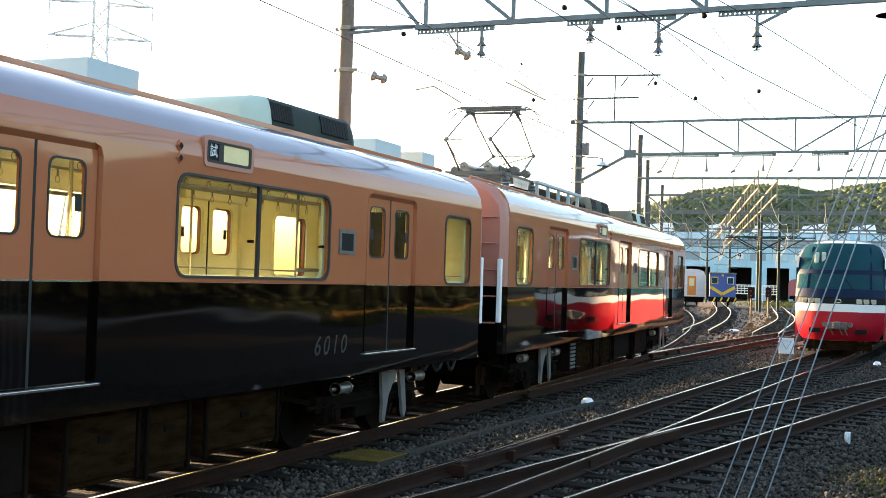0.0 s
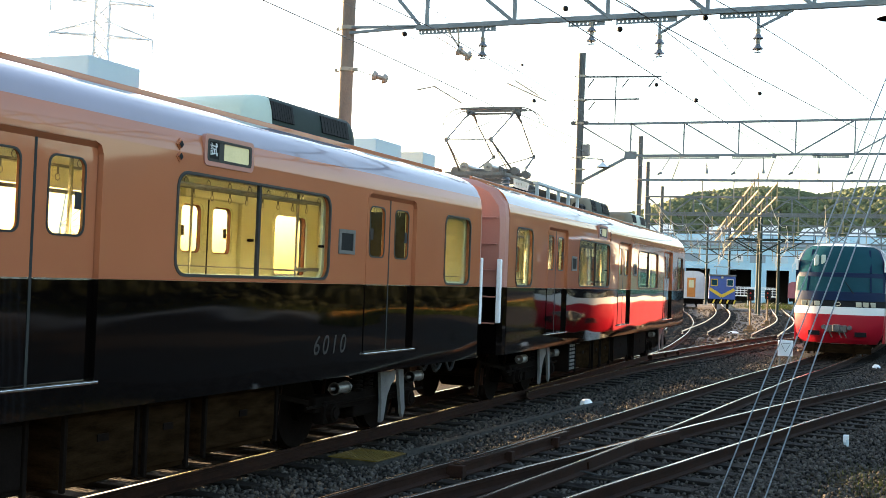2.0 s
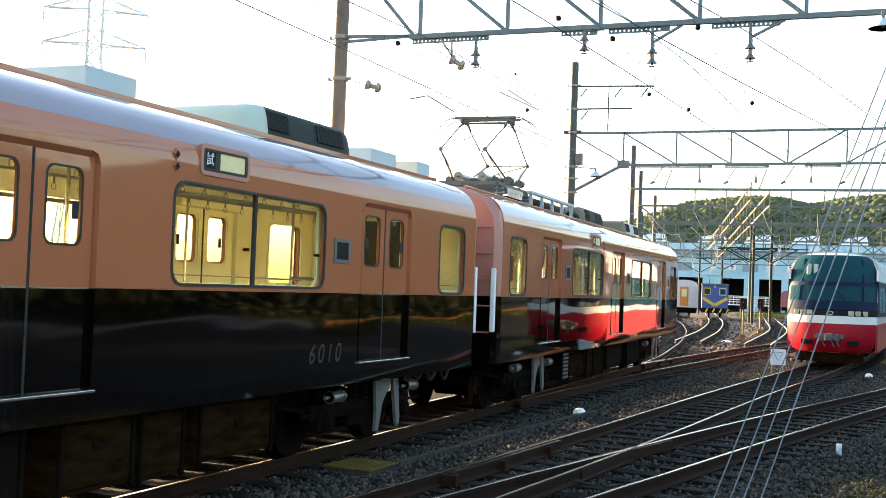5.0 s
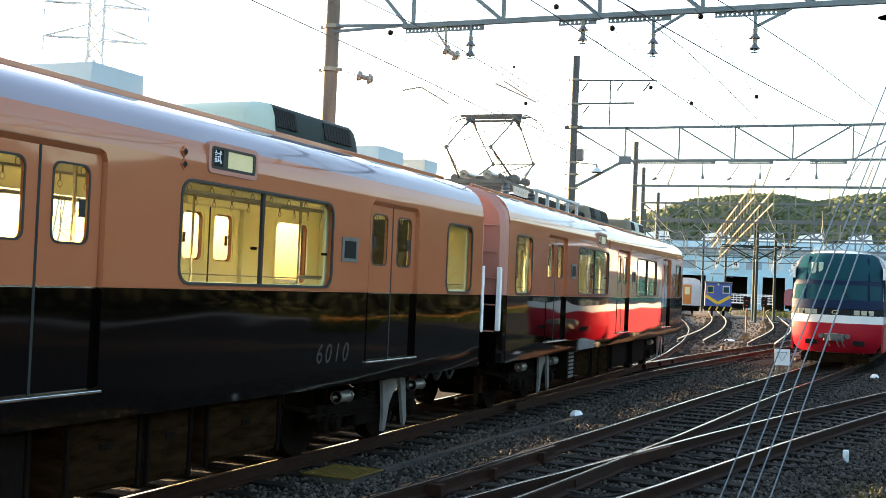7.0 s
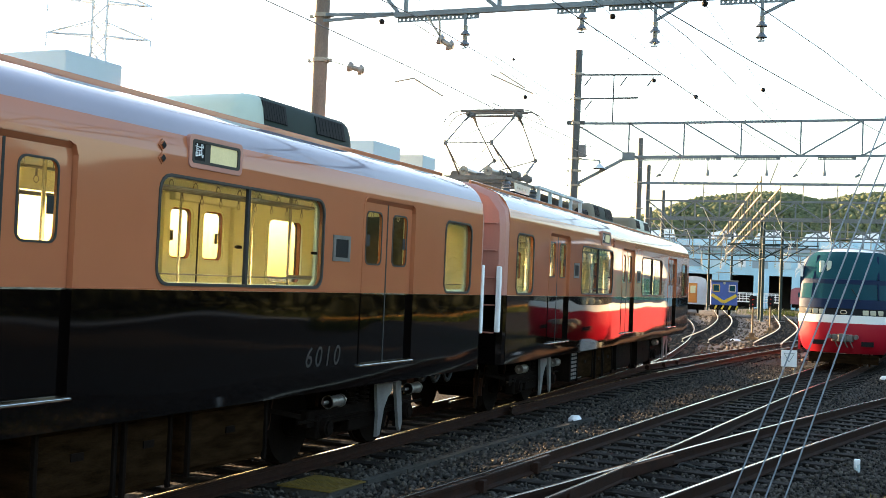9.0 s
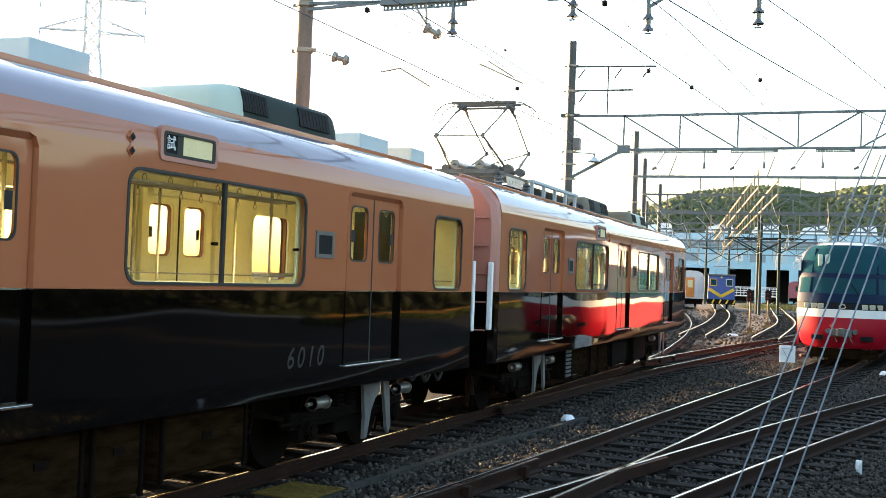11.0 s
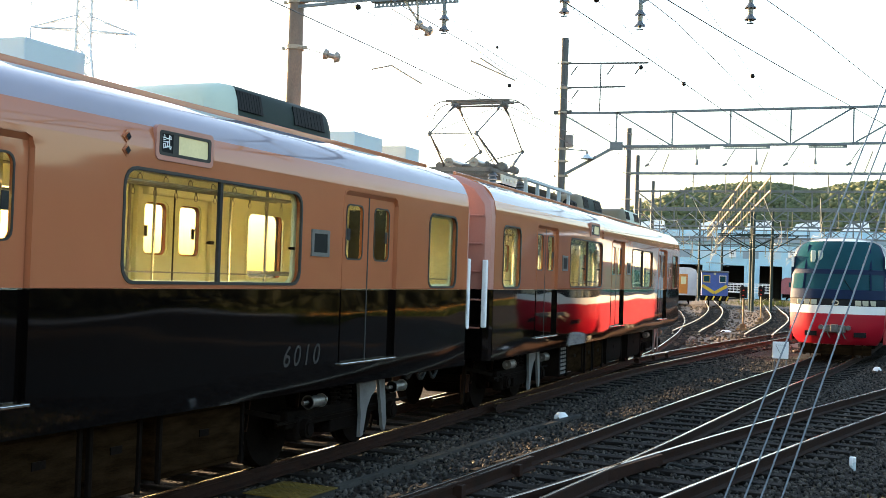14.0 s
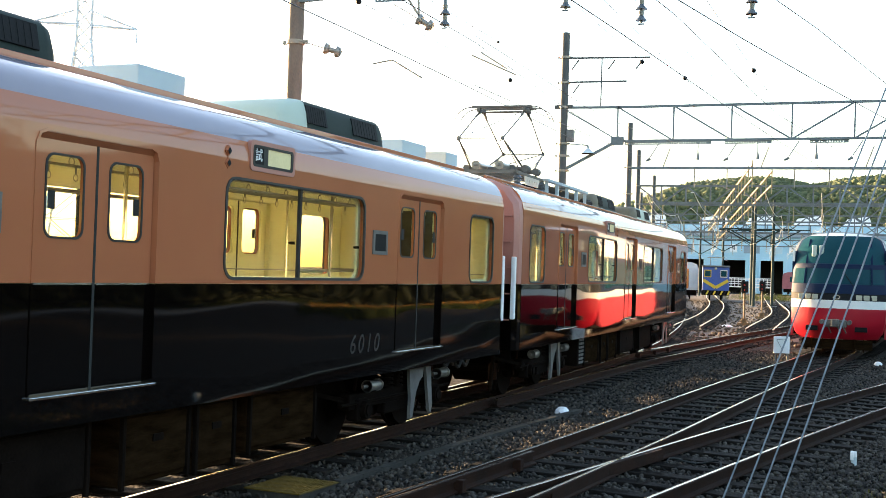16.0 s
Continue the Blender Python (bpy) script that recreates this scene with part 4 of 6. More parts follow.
    for a, b, x0, z0, m in ((0.58, 1.50, 0.55, 0.27, RUSTBOX), (1.58, 2.22, 0.55, 0.25, RUSTBOX), (2.45, 3.75, 0.60, 0.30, RUSTBOX), (-1.5, 0.2, 0.4, 0.3, UNDER), (-3.9, -2.2, 0.45, 0.28, UNDER)):
        a, b = iv(a, b)
        # the pantograph car's unseen far-side boxes are added to block low sun
        for s in ((1, -1) if pan else (1,)):
            bm = bmesh.new()
            box(bm, s * x0, s * 1.16, a, b, z0, 0.88, bevel=0.015)
            q = part("equipment_box", bm, m, root, "brown rusty underfloor equipment box")
            bm = bmesh.new()
            box(bm, s * 1.16, s * 1.185, a + 0.05, b - 0.05, z0 + 0.05, 0.82, bevel=0.008)
            part("cover", bm, m, q)
            for yy in (a + 0.0, b - 0.04):
                bm = bmesh.new()
                box(bm, s * 1.16, s * 1.20, yy, yy + 0.04, z0 - 0.02, 0.90, bevel=0.006)
                part("edge_strap", bm, UNDER, q)
            bm = bmesh.new()
            ym = (a + b) / 2
            box(bm, s * 1.192, s * 1.199, ym - 0.07, ym + 0.07, 0.60, 0.66)
            part("plate_label", bm, UNDER, q, "small dark data plate")
            bm = bmesh.new()
            for yy in (a + 0.1, b - 0.1):
                cyl(bm, (s * 1.05, yy, 0.88), (s * 1.05, yy, 1.0), 0.02, 6)
            part("hanger", bm, UNDER, q)
    # louvred resistor box and cabinet
    if pan:
        for s in (-1, 1):
            bm = bmesh.new()
            box(bm, s * 0.7, s * 1.17, -4.2, -3.3, 0.30, 0.86, 0, 0.01)
            for i in range(6):
                for k in range(7):
                    box(bm, s * 1.17, s * 1.18, -4.12 + i * 0.14, -4.03 + i * 0.14, 0.34 + k * 0.073, 0.385 + k * 0.073, 1)
            part("resistor_box", bm, (UNDER, GREYPART), root, "dark box with rows of pale louvres")
    bogie(root, 6.2)
    bogie(root, -6.2)
    return root


def pantograph(root, yc):
    """A diamond pantograph, raised: long shallow arms, thin cross stays, a low base with spring tubes."""
    p = empty("pantograph")
    p.parent = root
    p.location = (0, yc, 0)
    KNEE, ZK, WK = 1.34, 4.40, 0.405
    bm = bmesh.new()
    for s in (-1, 1):
        box(bm, s * 0.50, s * 0.56, -0.95, 0.95, 3.82, 3.88, bevel=0.01)
        for yy in (-0.35, 0.35):
            cyl(bm, (s * 0.56, yy - 0.08, 3.96), (s * 0.56, yy + 0.08, 3.96), 0.07, 12)
    for yy in (-0.92, -0.35, 0.35, 0.92):
        box(bm, -0.56, 0.56, yy - 0.03, yy + 0.03, 3.83, 3.89)
    for yy in (-0.35, 0.35):
        cyl(bm, (-0.62, yy, 3.96), (0.62, yy, 3.96), 0.04, 12)
        for xx in (-0.3, 0.3):
            box(bm, xx - 0.04, xx + 0.04, yy - 0.08, yy + 0.08, 3.86, 4.03, bevel=0.015)
    part("base_frame", bm, PANTO, p)
    for s in (-1, 1):
        bm = bmesh.new()
        holes = [[(y0 + 0.032 * math.cos(q * math.pi / 4), 3.735 + 0.032 * math.sin(q * math.pi / 4)) for q in range(8)] for y0 in (-0.42, -0.26, -0.10, 0.06, 0.22)]
        plate(bm, [(-0.52, 3.66), (0.32, 3.66), (0.40, 3.81), (-0.60, 3.81)], holes, s * 0.60 - 0.008, 0.016)
        part("bracket_plate", bm, CREAM, p, "pale drilled bracket plate")
        for yy in (-0.8, 0.8):
            bm = bmesh.new()
            for k in range(4):
                cyl(bm, (s * 0.53, yy, 3.58 + 0.06 * k), (s * 0.53, yy, 3.63 + 0.06 * k), 0.085, 14, 0.05)
            part("base_insulator", bm, DARKPORC, p, "dark ribbed porcelain insulator", True)
        bm = bmesh.new()
        cyl(bm, (s * 0.22, -0.85, 3.98), (s * 0.22, 0.20, 3.98), 0.065, 14)
        cyl(bm, (s * 0.22, -0.90, 3.98), (s * 0.22, -0.85, 3.98), 0.08, 14)
        cyl(bm, (s * 0.22, 0.20, 3.98), (s * 0.22, 0.25, 3.98), 0.08, 14)
        cyl(bm, (s * 0.22, -1.05, 3.98), (s * 0.22, -0.90, 3.98), 0.022, 8)
        part("spring_cylinder", bm, PORCELAIN, p, "weathered brown spring tube", True)
    for e in (-1, 1):
        k1, k2 = Vector((WK, e * KNEE, ZK)), Vector((-WK, e * KNEE, ZK))
        bm = bmesh.new()
        for s, k in ((1, k1), (-1, k2)):
            cyl(bm, (s * 0.50, e * 0.33, 3.97), k, 0.020, 8, 0.014)
            cyl(bm, (s * 0.43, e * 0.38, 3.97), k, 0.008, 6)
        cyl(bm, (-0.50, e * 0.33, 3.97), k1, 0.010, 6)
        part("lower_arm", bm, PANTO, p)
        bm = bmesh.new()
        cyl(bm, k2, k1, 0.008, 6)
        for k in (k1, k2):
            cyl(bm, k - Vector((0, 0, 0.04)), k + Vector((0, 0, 0.04)), 0.026, 8)
            cyl(bm, k - Vector((0.03, 0, 0)), k + Vector((0.03, 0, 0)), 0.022, 8)
        part("knee_bar", bm, PANTO, p)
        bm = bmesh.new()
        for s, k in ((1, k1), (-1, k2)):
            cyl(bm, k, (s * 0.44, e * 0.14, 5.03), 0.013, 8, 0.011)
            cyl(bm, k.lerp(Vector((s * 0.44, e * 0.14, 5.03)), 0.84), (s * 0.40, e * 0.05, 5.07), 0.02, 6)
        cyl(bm, k2, (0.40, e * 0.14, 5.03), 0.006, 6)
        part("upper_arm", bm, PANTO, p)
    bm = bmesh.new()
    for e in (-0.15, 0.15):
        box(bm, -0.58, 0.58, e - 0.03, e + 0.03, 5.10, 5.145, bevel=0.008)
        for s in (-1, 1):
            last = None
            for k in range(10):
                a = k / 9 * 1.55
                q = (s * (0.58 + 0.34 * math.sin(a)), e, 5.125 - 0.32 * (1 - math.cos(a)))
                if last:
                    cyl(bm, last, q, 0.011 - 0.0005 * k, 6)
                last = q
    for s in (-1, 1):
        box(bm, s * 0.41, s * 0.47, -0.19, 0.19, 5.045, 5.105, bevel=0.01)
        cyl(bm, (s * 0.44, -0.22, 5.04), (s * 0.44, 0.22, 5.04), 0.020, 8)
    cyl(bm, (-0.44, 0, 5.045), (0.44, 0, 5.045), 0.020, 8)
    part("collector_head", bm, PANTO, p, "worn grey collector strips with curved horns")


car_near = carriage(False, "6010", False)
car_far = carriage(True, "6010", True)
for ya, yb in ((-2.1, 0.27), (3.85, 6.28), (-7.6, -5.2)):
    roof_ac(car_near, ya, yb, UNITPALE, UNITDARK)
roof_box(car_near, 1.35, 2.05, 0.62, 3.80, (UNITBLUE, UNITBLUE))
roof_box(car_near, 6.95, 7.75, 0.62, 3.80, (UNITBLUE, UNITBLUE))
roof_box(car_near, 8.40, 8.86, 0.65, 3.79, (UNITBLUE, CREAM))
pantograph(car_far, -5.75)
bm_r = bmesh.new()
for yy in (-4.9, -4.1, -3.3, -2.5, -1.7):
    for s in (-1, 1):
        box(bm_r, s * 0.60, s * 0.66, yy - 0.03, yy + 0.03, 3.58, 3.84)
for s in (-1, 1):
    box(bm_r, s * 0.58, s * 0.68, -5.0, -1.6, 3.83, 3.88)
part("equipment_rack", bm_r, UNITBLUE, car_far, "pale roof equipment rack")
bm_r = bmesh.new()
box(bm_r, -0.52, 0.52, -4.8, -1.8, 3.60, 3.80, bevel=0.02)
for k in range(5):
    cyl(bm_r, (0.55, -1.5 + 0.12 * k, 3.66), (0.55, -1.42 + 0.12 * k, 3.66), 0.09, 10)
part("fuse_case", bm_r, GRILLE, car_far, "black roof fuse case", True)
roof_ac(car_far, -0.9, 1.5, OLIVE, UNITDARK)
roof_ac(car_far, 3.9, 6.3, OLIVE, UNITPALE)


# ---- overhead line ----
def insulator(root, x, y, z, down=True, n=2, mat=DARKPORC, arm=None):
    """A hanging post insulator of two sheds under a bracket."""
    bm = bmesh.new()
    cyl(bm, (x, y, z), (x, y, z + 0.42), 0.022, 8, 0.016, 0)
    for k in range(n):
        zz = z + 0.03 + 0.17 * k
        cyl(bm, (x, y, zz), (x, y, zz + 0.025), 0.088, 16, 0.080, 1)
        cyl(bm, (x, y, zz + 0.025), (x, y, zz + 0.075), 0.065, 14, 0.040, 1)
        cyl(bm, (x, y, zz + 0.075), (x, y, zz + 0.155), 0.040, 12, 0.046, 1)
    cyl(bm, (x - 0.05, y, z - 0.02), (x + 0.05, y, z - 0.02), 0.012, 6, mi=0)
    part("insulator", bm, (GANTRY, mat), root, "dark two-shed porcelain insulator", True)


def perforated(root, x0, x1, y, z):
    """A perforated mounting bar under a chord."""
    bm = bmesh.new()
    n = int((x1 - x0) / 0.075)
    holes = [[(x0 + 0.045 + k * 0.075 + 0.017 * math.cos(a * math.pi / 3), z - 0.045 + 0.02 * math.sin(a * math.pi / 3)) for a in range(6)] for k in range(n - 1)]
    plate(bm, [(x0, z - 0.09), (x1, z - 0.09), (x1, z), (x0, z)], holes, 0, 0.012)
    for v in bm.verts:
        v.co = (v.co.y, y + v.co.x, v.co.z)
    part("mounting_bar", bm, GANTRY, root)


def pole(name, x, y, top, r, mat, bands, label):
    root = empty(name, Matrix.Translation((x, y, 0)), label, "pole", "overhead line poles")
    bm = bmesh.new()
    cyl(bm, (0, 0, -0.3), (0, 0, top), r, 24, r * 0.86)
    part("shaft", bm, mat, root, "", True)
    for z in bands:
        bm = bmesh.new()
        cyl(bm, (0, 0, z - 0.035), (0, 0, z + 0.035), r * 1.02 + 0.012, 20)
        for s in (-1, 1):
            box(bm, s * (r + 0.005), s * (r + 0.09), -0.02, 0.02, z - 0.03, z + 0.03)
        part("clamp_band", bm, FARSTEEL, root, "galvanised clamp band", True)
    bm = bmesh.new()
    box(bm, -0.4, 0.4, -0.4, 0.4, -0.35, -0.12, bevel=0.03)
    part("footing", bm, CONCRETE, root)
    return root


def truss(name, y, x0, x1, zb, zt, panel, chord, web, mat, label, flip=False, bars=(), first=None):
    root = empty(name, None, label, "gantry", "overhead line gantries")
    bm = bmesh.new()
    beam(bm, (x0, y, zb), (x1, y, zb), chord)
    part("bottom_chord", bm, mat, root)
    bm = bmesh.new()
    beam(bm, (x0, y, zt), (x1, y, zt), chord)
    part("top_chord", bm, mat, root)
    x, k = (x0 if first is None else first), 0
    while x < x1 - 0.1:
        bm = bmesh.new()
        beam(bm, (x, y, zb), (x, y, zt), web)
        part("post", bm, mat, root)
        xe = min(x + panel, x1)
        bm = bmesh.new()
        down = (k % 2 == 0) if flip == "warren" else k < 3 if flip == "turn" else not flip
        beam(bm, (x, y, zt if down else zb), (xe, y, zb if down else zt), web * 1.1)
        part("diagonal", bm, mat, root)
        x, k = xe, k + 1
    for a, b in bars:
        perforated(root, a, b, y, zb - chord / 2)
    return root


# first gantry
GY = 18.2
pole("overhead_pole", -9.98, GY, 12.0, 0.145, POLEBROWN, (6.66, 5.87), "tall round rusty brown steel pole with clamp bands")
g1 = truss("overhead_gantry", GY, -8.55, 14.0, 6.60, 8.0, 1.70, 0.085, 0.06, GANTRY, "blue-grey riveted steel lattice gantry over the tracks", False,
           ((-8.5, -7.0), (-5.65, -5.0), (-4.8, -3.75), (-3.05, -1.95)), -8.35)
bm_g = bmesh.new()
for zz in (6.68, 6.53):
    beam(bm_g, (-9.98, GY - 0.08, 6.66 if zz > 6.6 else 6.55), (-8.45, GY, 6.62), 0.05)
beam(bm_g, (-9.98, GY, 8.3), (-8.35, GY, 8.0), 0.06)
beam(bm_g, (-9.85, GY, 8.2), (-8.5, GY, 6.65), 0.06)
part("end_bracket", bm_g, GANTRY, g1)
for ix, iz, sl in ((-7.24, 6.0, 0), (-5.23, 6.17, 0.35), (-4.04, 5.9, 0.5), (-2.42, 5.91, 0.55)):
    insulator(g1, ix, GY, iz)
    bm_g = bmesh.new()
    beam(bm_g, (ix, GY, iz + 0.35), (ix, GY, 6.6), 0.045)
    if sl:
        beam(bm_g, (ix, GY, iz + 0.38), (ix + sl, GY, 6.56), 0.04)
    part("hanger", bm_g, GANTRY, g1)
bm_g = bmesh.new()
beam(bm_g, (-7.95, GY, 6.56), (-7.68, GY, 6.18), 0.03)
beam(bm_g, (-7.72, GY, 6.56), (-7.70, GY, 6.18), 0.03)
part("hanger", bm_g, FARSTEEL, g1)


def strain_insulator(root, a, d):
    """A pale spool of two discs, lying along d."""
    a, d = Vector(a), Vector(d).normalized()
    bm = bmesh.new()
    cyl(bm, a - d * 0.5, a - d * 0.02, 0.008, 6, mi=1)
    cyl(bm, a, a + d * 0.30, 0.045, 12, mi=0)
    for s in (0.02, 0.22):
        cyl(bm, a + d * s, a + d * (s + 0.06), 0.10, 16, 0.075, 0)
    part("strain_insulator", bm, (PORCELAIN, FARSTEEL), root, "pale brown spool insulator", True)


strain_insulator(g1, (-7.72, GY, 6.16), (0.75, 0.1, -0.45))
strain_insulator(g1, (-9.42, GY, 5.75), (0.85, 0.2, -0.25))


def lamp_shade(name, x, y, z, m, arm):
    root = empty(name, None, "enamelled bell-shaped yard lamp on a steel bracket", "lamp")
    bm = bmesh.new()
    prof = [(0.03, 0.16), (0.06, 0.15), (0.12, 0.09), (0.22, 0.0), (0.21, -0.005), (0.11, 0.08), (0.05, 0.13)]
    rings = [[bm.verts.new((x + r * math.cos(k * math.pi / 10), y + r * math.sin(k * math.pi / 10), z + h)) for k in range(20)] for r, h in prof]
    for i, (a, b) in enumerate(zip(rings, rings[1:])):
        for k in range(20):
            bm.faces.new((a[k], a[(k + 1) % 20], b[(k + 1) % 20], b[k])).material_index = 0 if i < 3 else 1
    bmesh.ops.recalc_face_normals(bm, faces=bm.faces[:])
    part("shade", bm, (m, RUSTBOX), root, "", True)
    bm = bmesh.new()
    cyl(bm, (x, y, z + 0.15), (x, y, z + 0.28), 0.03, 8)
    cyl(bm, (x, y, z + 0.26), arm, 0.018, 8)
    part("bracket_arm", bm, GANTRY, root)
    bm = bmesh.new()
    bmesh.ops.create_uvsphere(bm, u_segments=10, v_segments=8, radius=0.038, matrix=Matrix.Translation((x, y, z + 0.05)))
    part("bulb", bm, WHITE, root, "", True)


lamp_shade("yard_lamp", -0.38, GY - 0.3, 6.27, UNITBLUE, (-0.38, GY, 6.56))

# second gantry
GY2 = 36.9
p2 = pole("overhead_pole", -10.75, GY2, 9.9, 0.15, POLEGREY, (9.1, 8.28, 7.48, 5.42, 5.9, 6.3, 4.9), "dark grey steel pole with cross arms")
bm_g = bmesh.new()
beam(bm_g, (0, 0, 9.08), (2.76, 0, 9.0), 0.05)
beam(bm_g, (0, 0, 8.29), (2.04, 0, 8.27), 0.05)
beam(bm_g, (1.22, 0, 7.5), (1.22, 0, 9.05), 0.035)
for xx, zz in ((0.45, 9.0), (1.65, 8.97), (2.55, 8.95), (0.5, 8.22)):
    beam(bm_g, (xx, 0, zz), (xx - 0.22, 0, zz - 0.3), 0.035)
beam(bm_g, (-0.3, 0, 7.49), (0.3, 0, 7.49), 0.12)
part("cross_arm", bm_g, POLEGREY, p2)
bm_g = bmesh.new()
box(bm_g, 0.14, 0.36, -0.12, 0.12, 6.35, 6.75, bevel=0.02)
part("junction_box", bm_g, GREYPART, p2, "grey junction box")
g2 = truss("overhead_gantry", GY2, -8.96, 16.0, 6.36, 7.44, 1.78, 0.075, 0.045, GANTRY, "long dark steel truss gantry over the yard tracks", "turn",
           ((-8.7, -6.0), (-5.6, -4.2), (-3.1, -2.0), (0.2, 1.6)), -8.96)
bm_g = bmesh.new()
beam(bm_g, (-10.75, GY2, 7.47), (-8.9, GY2, 7.44), 0.075)
beam(bm_g, (-10.75, GY2, 7.42), (-8.96, GY2, 6.40), 0.04)
beam(bm_g, (-10.75, GY2, 5.42), (-8.96, GY2, 6.36), 0.09)
box(bm_g, -9.15, -8.75, GY2 - 0.06, GY2 + 0.06, 6.24, 6.5)
part("knee_brace", bm_g, GANTRY, g2)
for k, xx in enumerate((-7.6, -6.4, -5.2, -4.6, -3.4, -2.9, -1.6, -0.6, 0.7)):
    bm_g = bmesh.new()
    if k % 2:
        beam(bm_g, (xx, GY2, 6.3), (xx, GY2, 5.8), 0.03)
        cyl(bm_g, (xx, GY2, 5.75), (xx, GY2, 5.95), 0.06, 8, 0.03)
    else:
        beam(bm_g, (xx, GY2, 6.3), (xx - 0.28, GY2, 5.85), 0.03)
        cyl(bm_g, (xx - 0.28, GY2, 5.8), (xx - 0.42, GY2, 5.72), 0.05, 8, 0.03)
    part("hanger", bm_g, GANTRY, g2)
lamp_shade("yard_lamp", -9.85, GY2 - 0.2, 5.95, UNITBLUE, (-10.7, GY2, 6.3))

# third, thin beam
p3 = pole("overhead_pole", -12.8, 55, 9.4, 0.15, POLEGREY, (7.26, 6.0, 8.4), "dark grey steel pole")
g3 = empty("overhead_beam", None, "single thin steel cross beam with hanging droppers", "gantry", "overhead line gantries")
bm_g = bmesh.new()
beam(bm_g, (-12.8, 55, 7.24), (16, 55, 7.1), 0.12)
part("bottom_chord", bm_g, GANTRY, g3)
for k in range(12):
    bm_g = bmesh.new()
    xx = -11.2 + k * 1.5
    beam(bm_g, (xx, 55, 7.2), (xx + (0.35 if k % 3 == 0 else 0), 55, 8.2 if k % 3 == 0 else 6.3), 0.05)
    part("dropper", bm_g, FARSTEEL, g3)

# the farther yard gantries
for k, (gy, xl, xr, zb, zt, pn) in enumerate(((72, -16.2, 20, 6.6, 7.75, 1.5), (90, -19, 22, 6.5, 7.9, 1.7), (108, -24, 26, 6.4, 8.0, 1.9), (127, -30, 30, 6.4, 8.0, 2.2), (150, -36, 30, 6.4, 8.0, 2.4))):
    pole("overhead_pole", xl, gy, 10.0, 0.16, POLEGREY, (zb, zt), "dark grey steel yard pole")
    g = truss("overhead_gantry", gy, xl, xr, zb, zt, pn, 0.12, 0.085, FARGREY, "grey lattice gantry over the far tracks", "warren")
    for q in range(int((xr - xl) / 2.6)):
        bm_g = bmesh.new()
        xx = xl + 1.6 + q * 2.6 + (k % 2) * 0.8
        beam(bm_g, (xx, gy, zb - 0.05), (xx, gy, zb - 0.9), 0.06)
        for w in (0.95, 1.15):
            cyl(bm_g, (xx, gy, zb - w - 0.06), (xx, gy, zb - w), 0.11, 8, 0.05)
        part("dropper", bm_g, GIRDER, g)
for x0, y0, x1, y1 in ((-7.7, 60, -19.3, 118), (-7.2, 64, -23.5, 150)):
    root = empty("overhead_gantry", None, "slanting lattice girder, gold sunlight put into its colour", "gantry", "overhead line gantries")
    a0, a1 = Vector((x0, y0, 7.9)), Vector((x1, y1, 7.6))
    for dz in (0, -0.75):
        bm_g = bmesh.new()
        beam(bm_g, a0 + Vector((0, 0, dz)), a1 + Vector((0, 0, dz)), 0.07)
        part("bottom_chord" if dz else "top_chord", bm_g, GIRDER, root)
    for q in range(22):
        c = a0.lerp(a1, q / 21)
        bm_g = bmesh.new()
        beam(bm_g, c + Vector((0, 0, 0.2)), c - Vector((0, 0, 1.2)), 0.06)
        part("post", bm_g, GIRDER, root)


# shade of the poles' near side put into a darker colour
for px_, py_, top in ((-19.9, 132, 10.5), (-12.6, 101, 9.6), (-13.2, 104, 9.2), (-11.3, 103, 9.0), (-25.5, 150, 10.0)):
    yp = pole("overhead_pole", px_, py_, top, 0.13, UNITDARK, (6.4, 5.2), "steel yard pole with slanting brackets, shade put into its dark grey")
    bm_g = bmesh.new()
    for s in (-1, 1):
        beam(bm_g, (0, 0, 5.2), (s * 2.2, 0, 6.4), 0.09)
        beam(bm_g, (0, 0, 6.4), (s * 3.0, 0, 6.45), 0.10)
    part("bracket", bm_g, UNITDARK, yp)


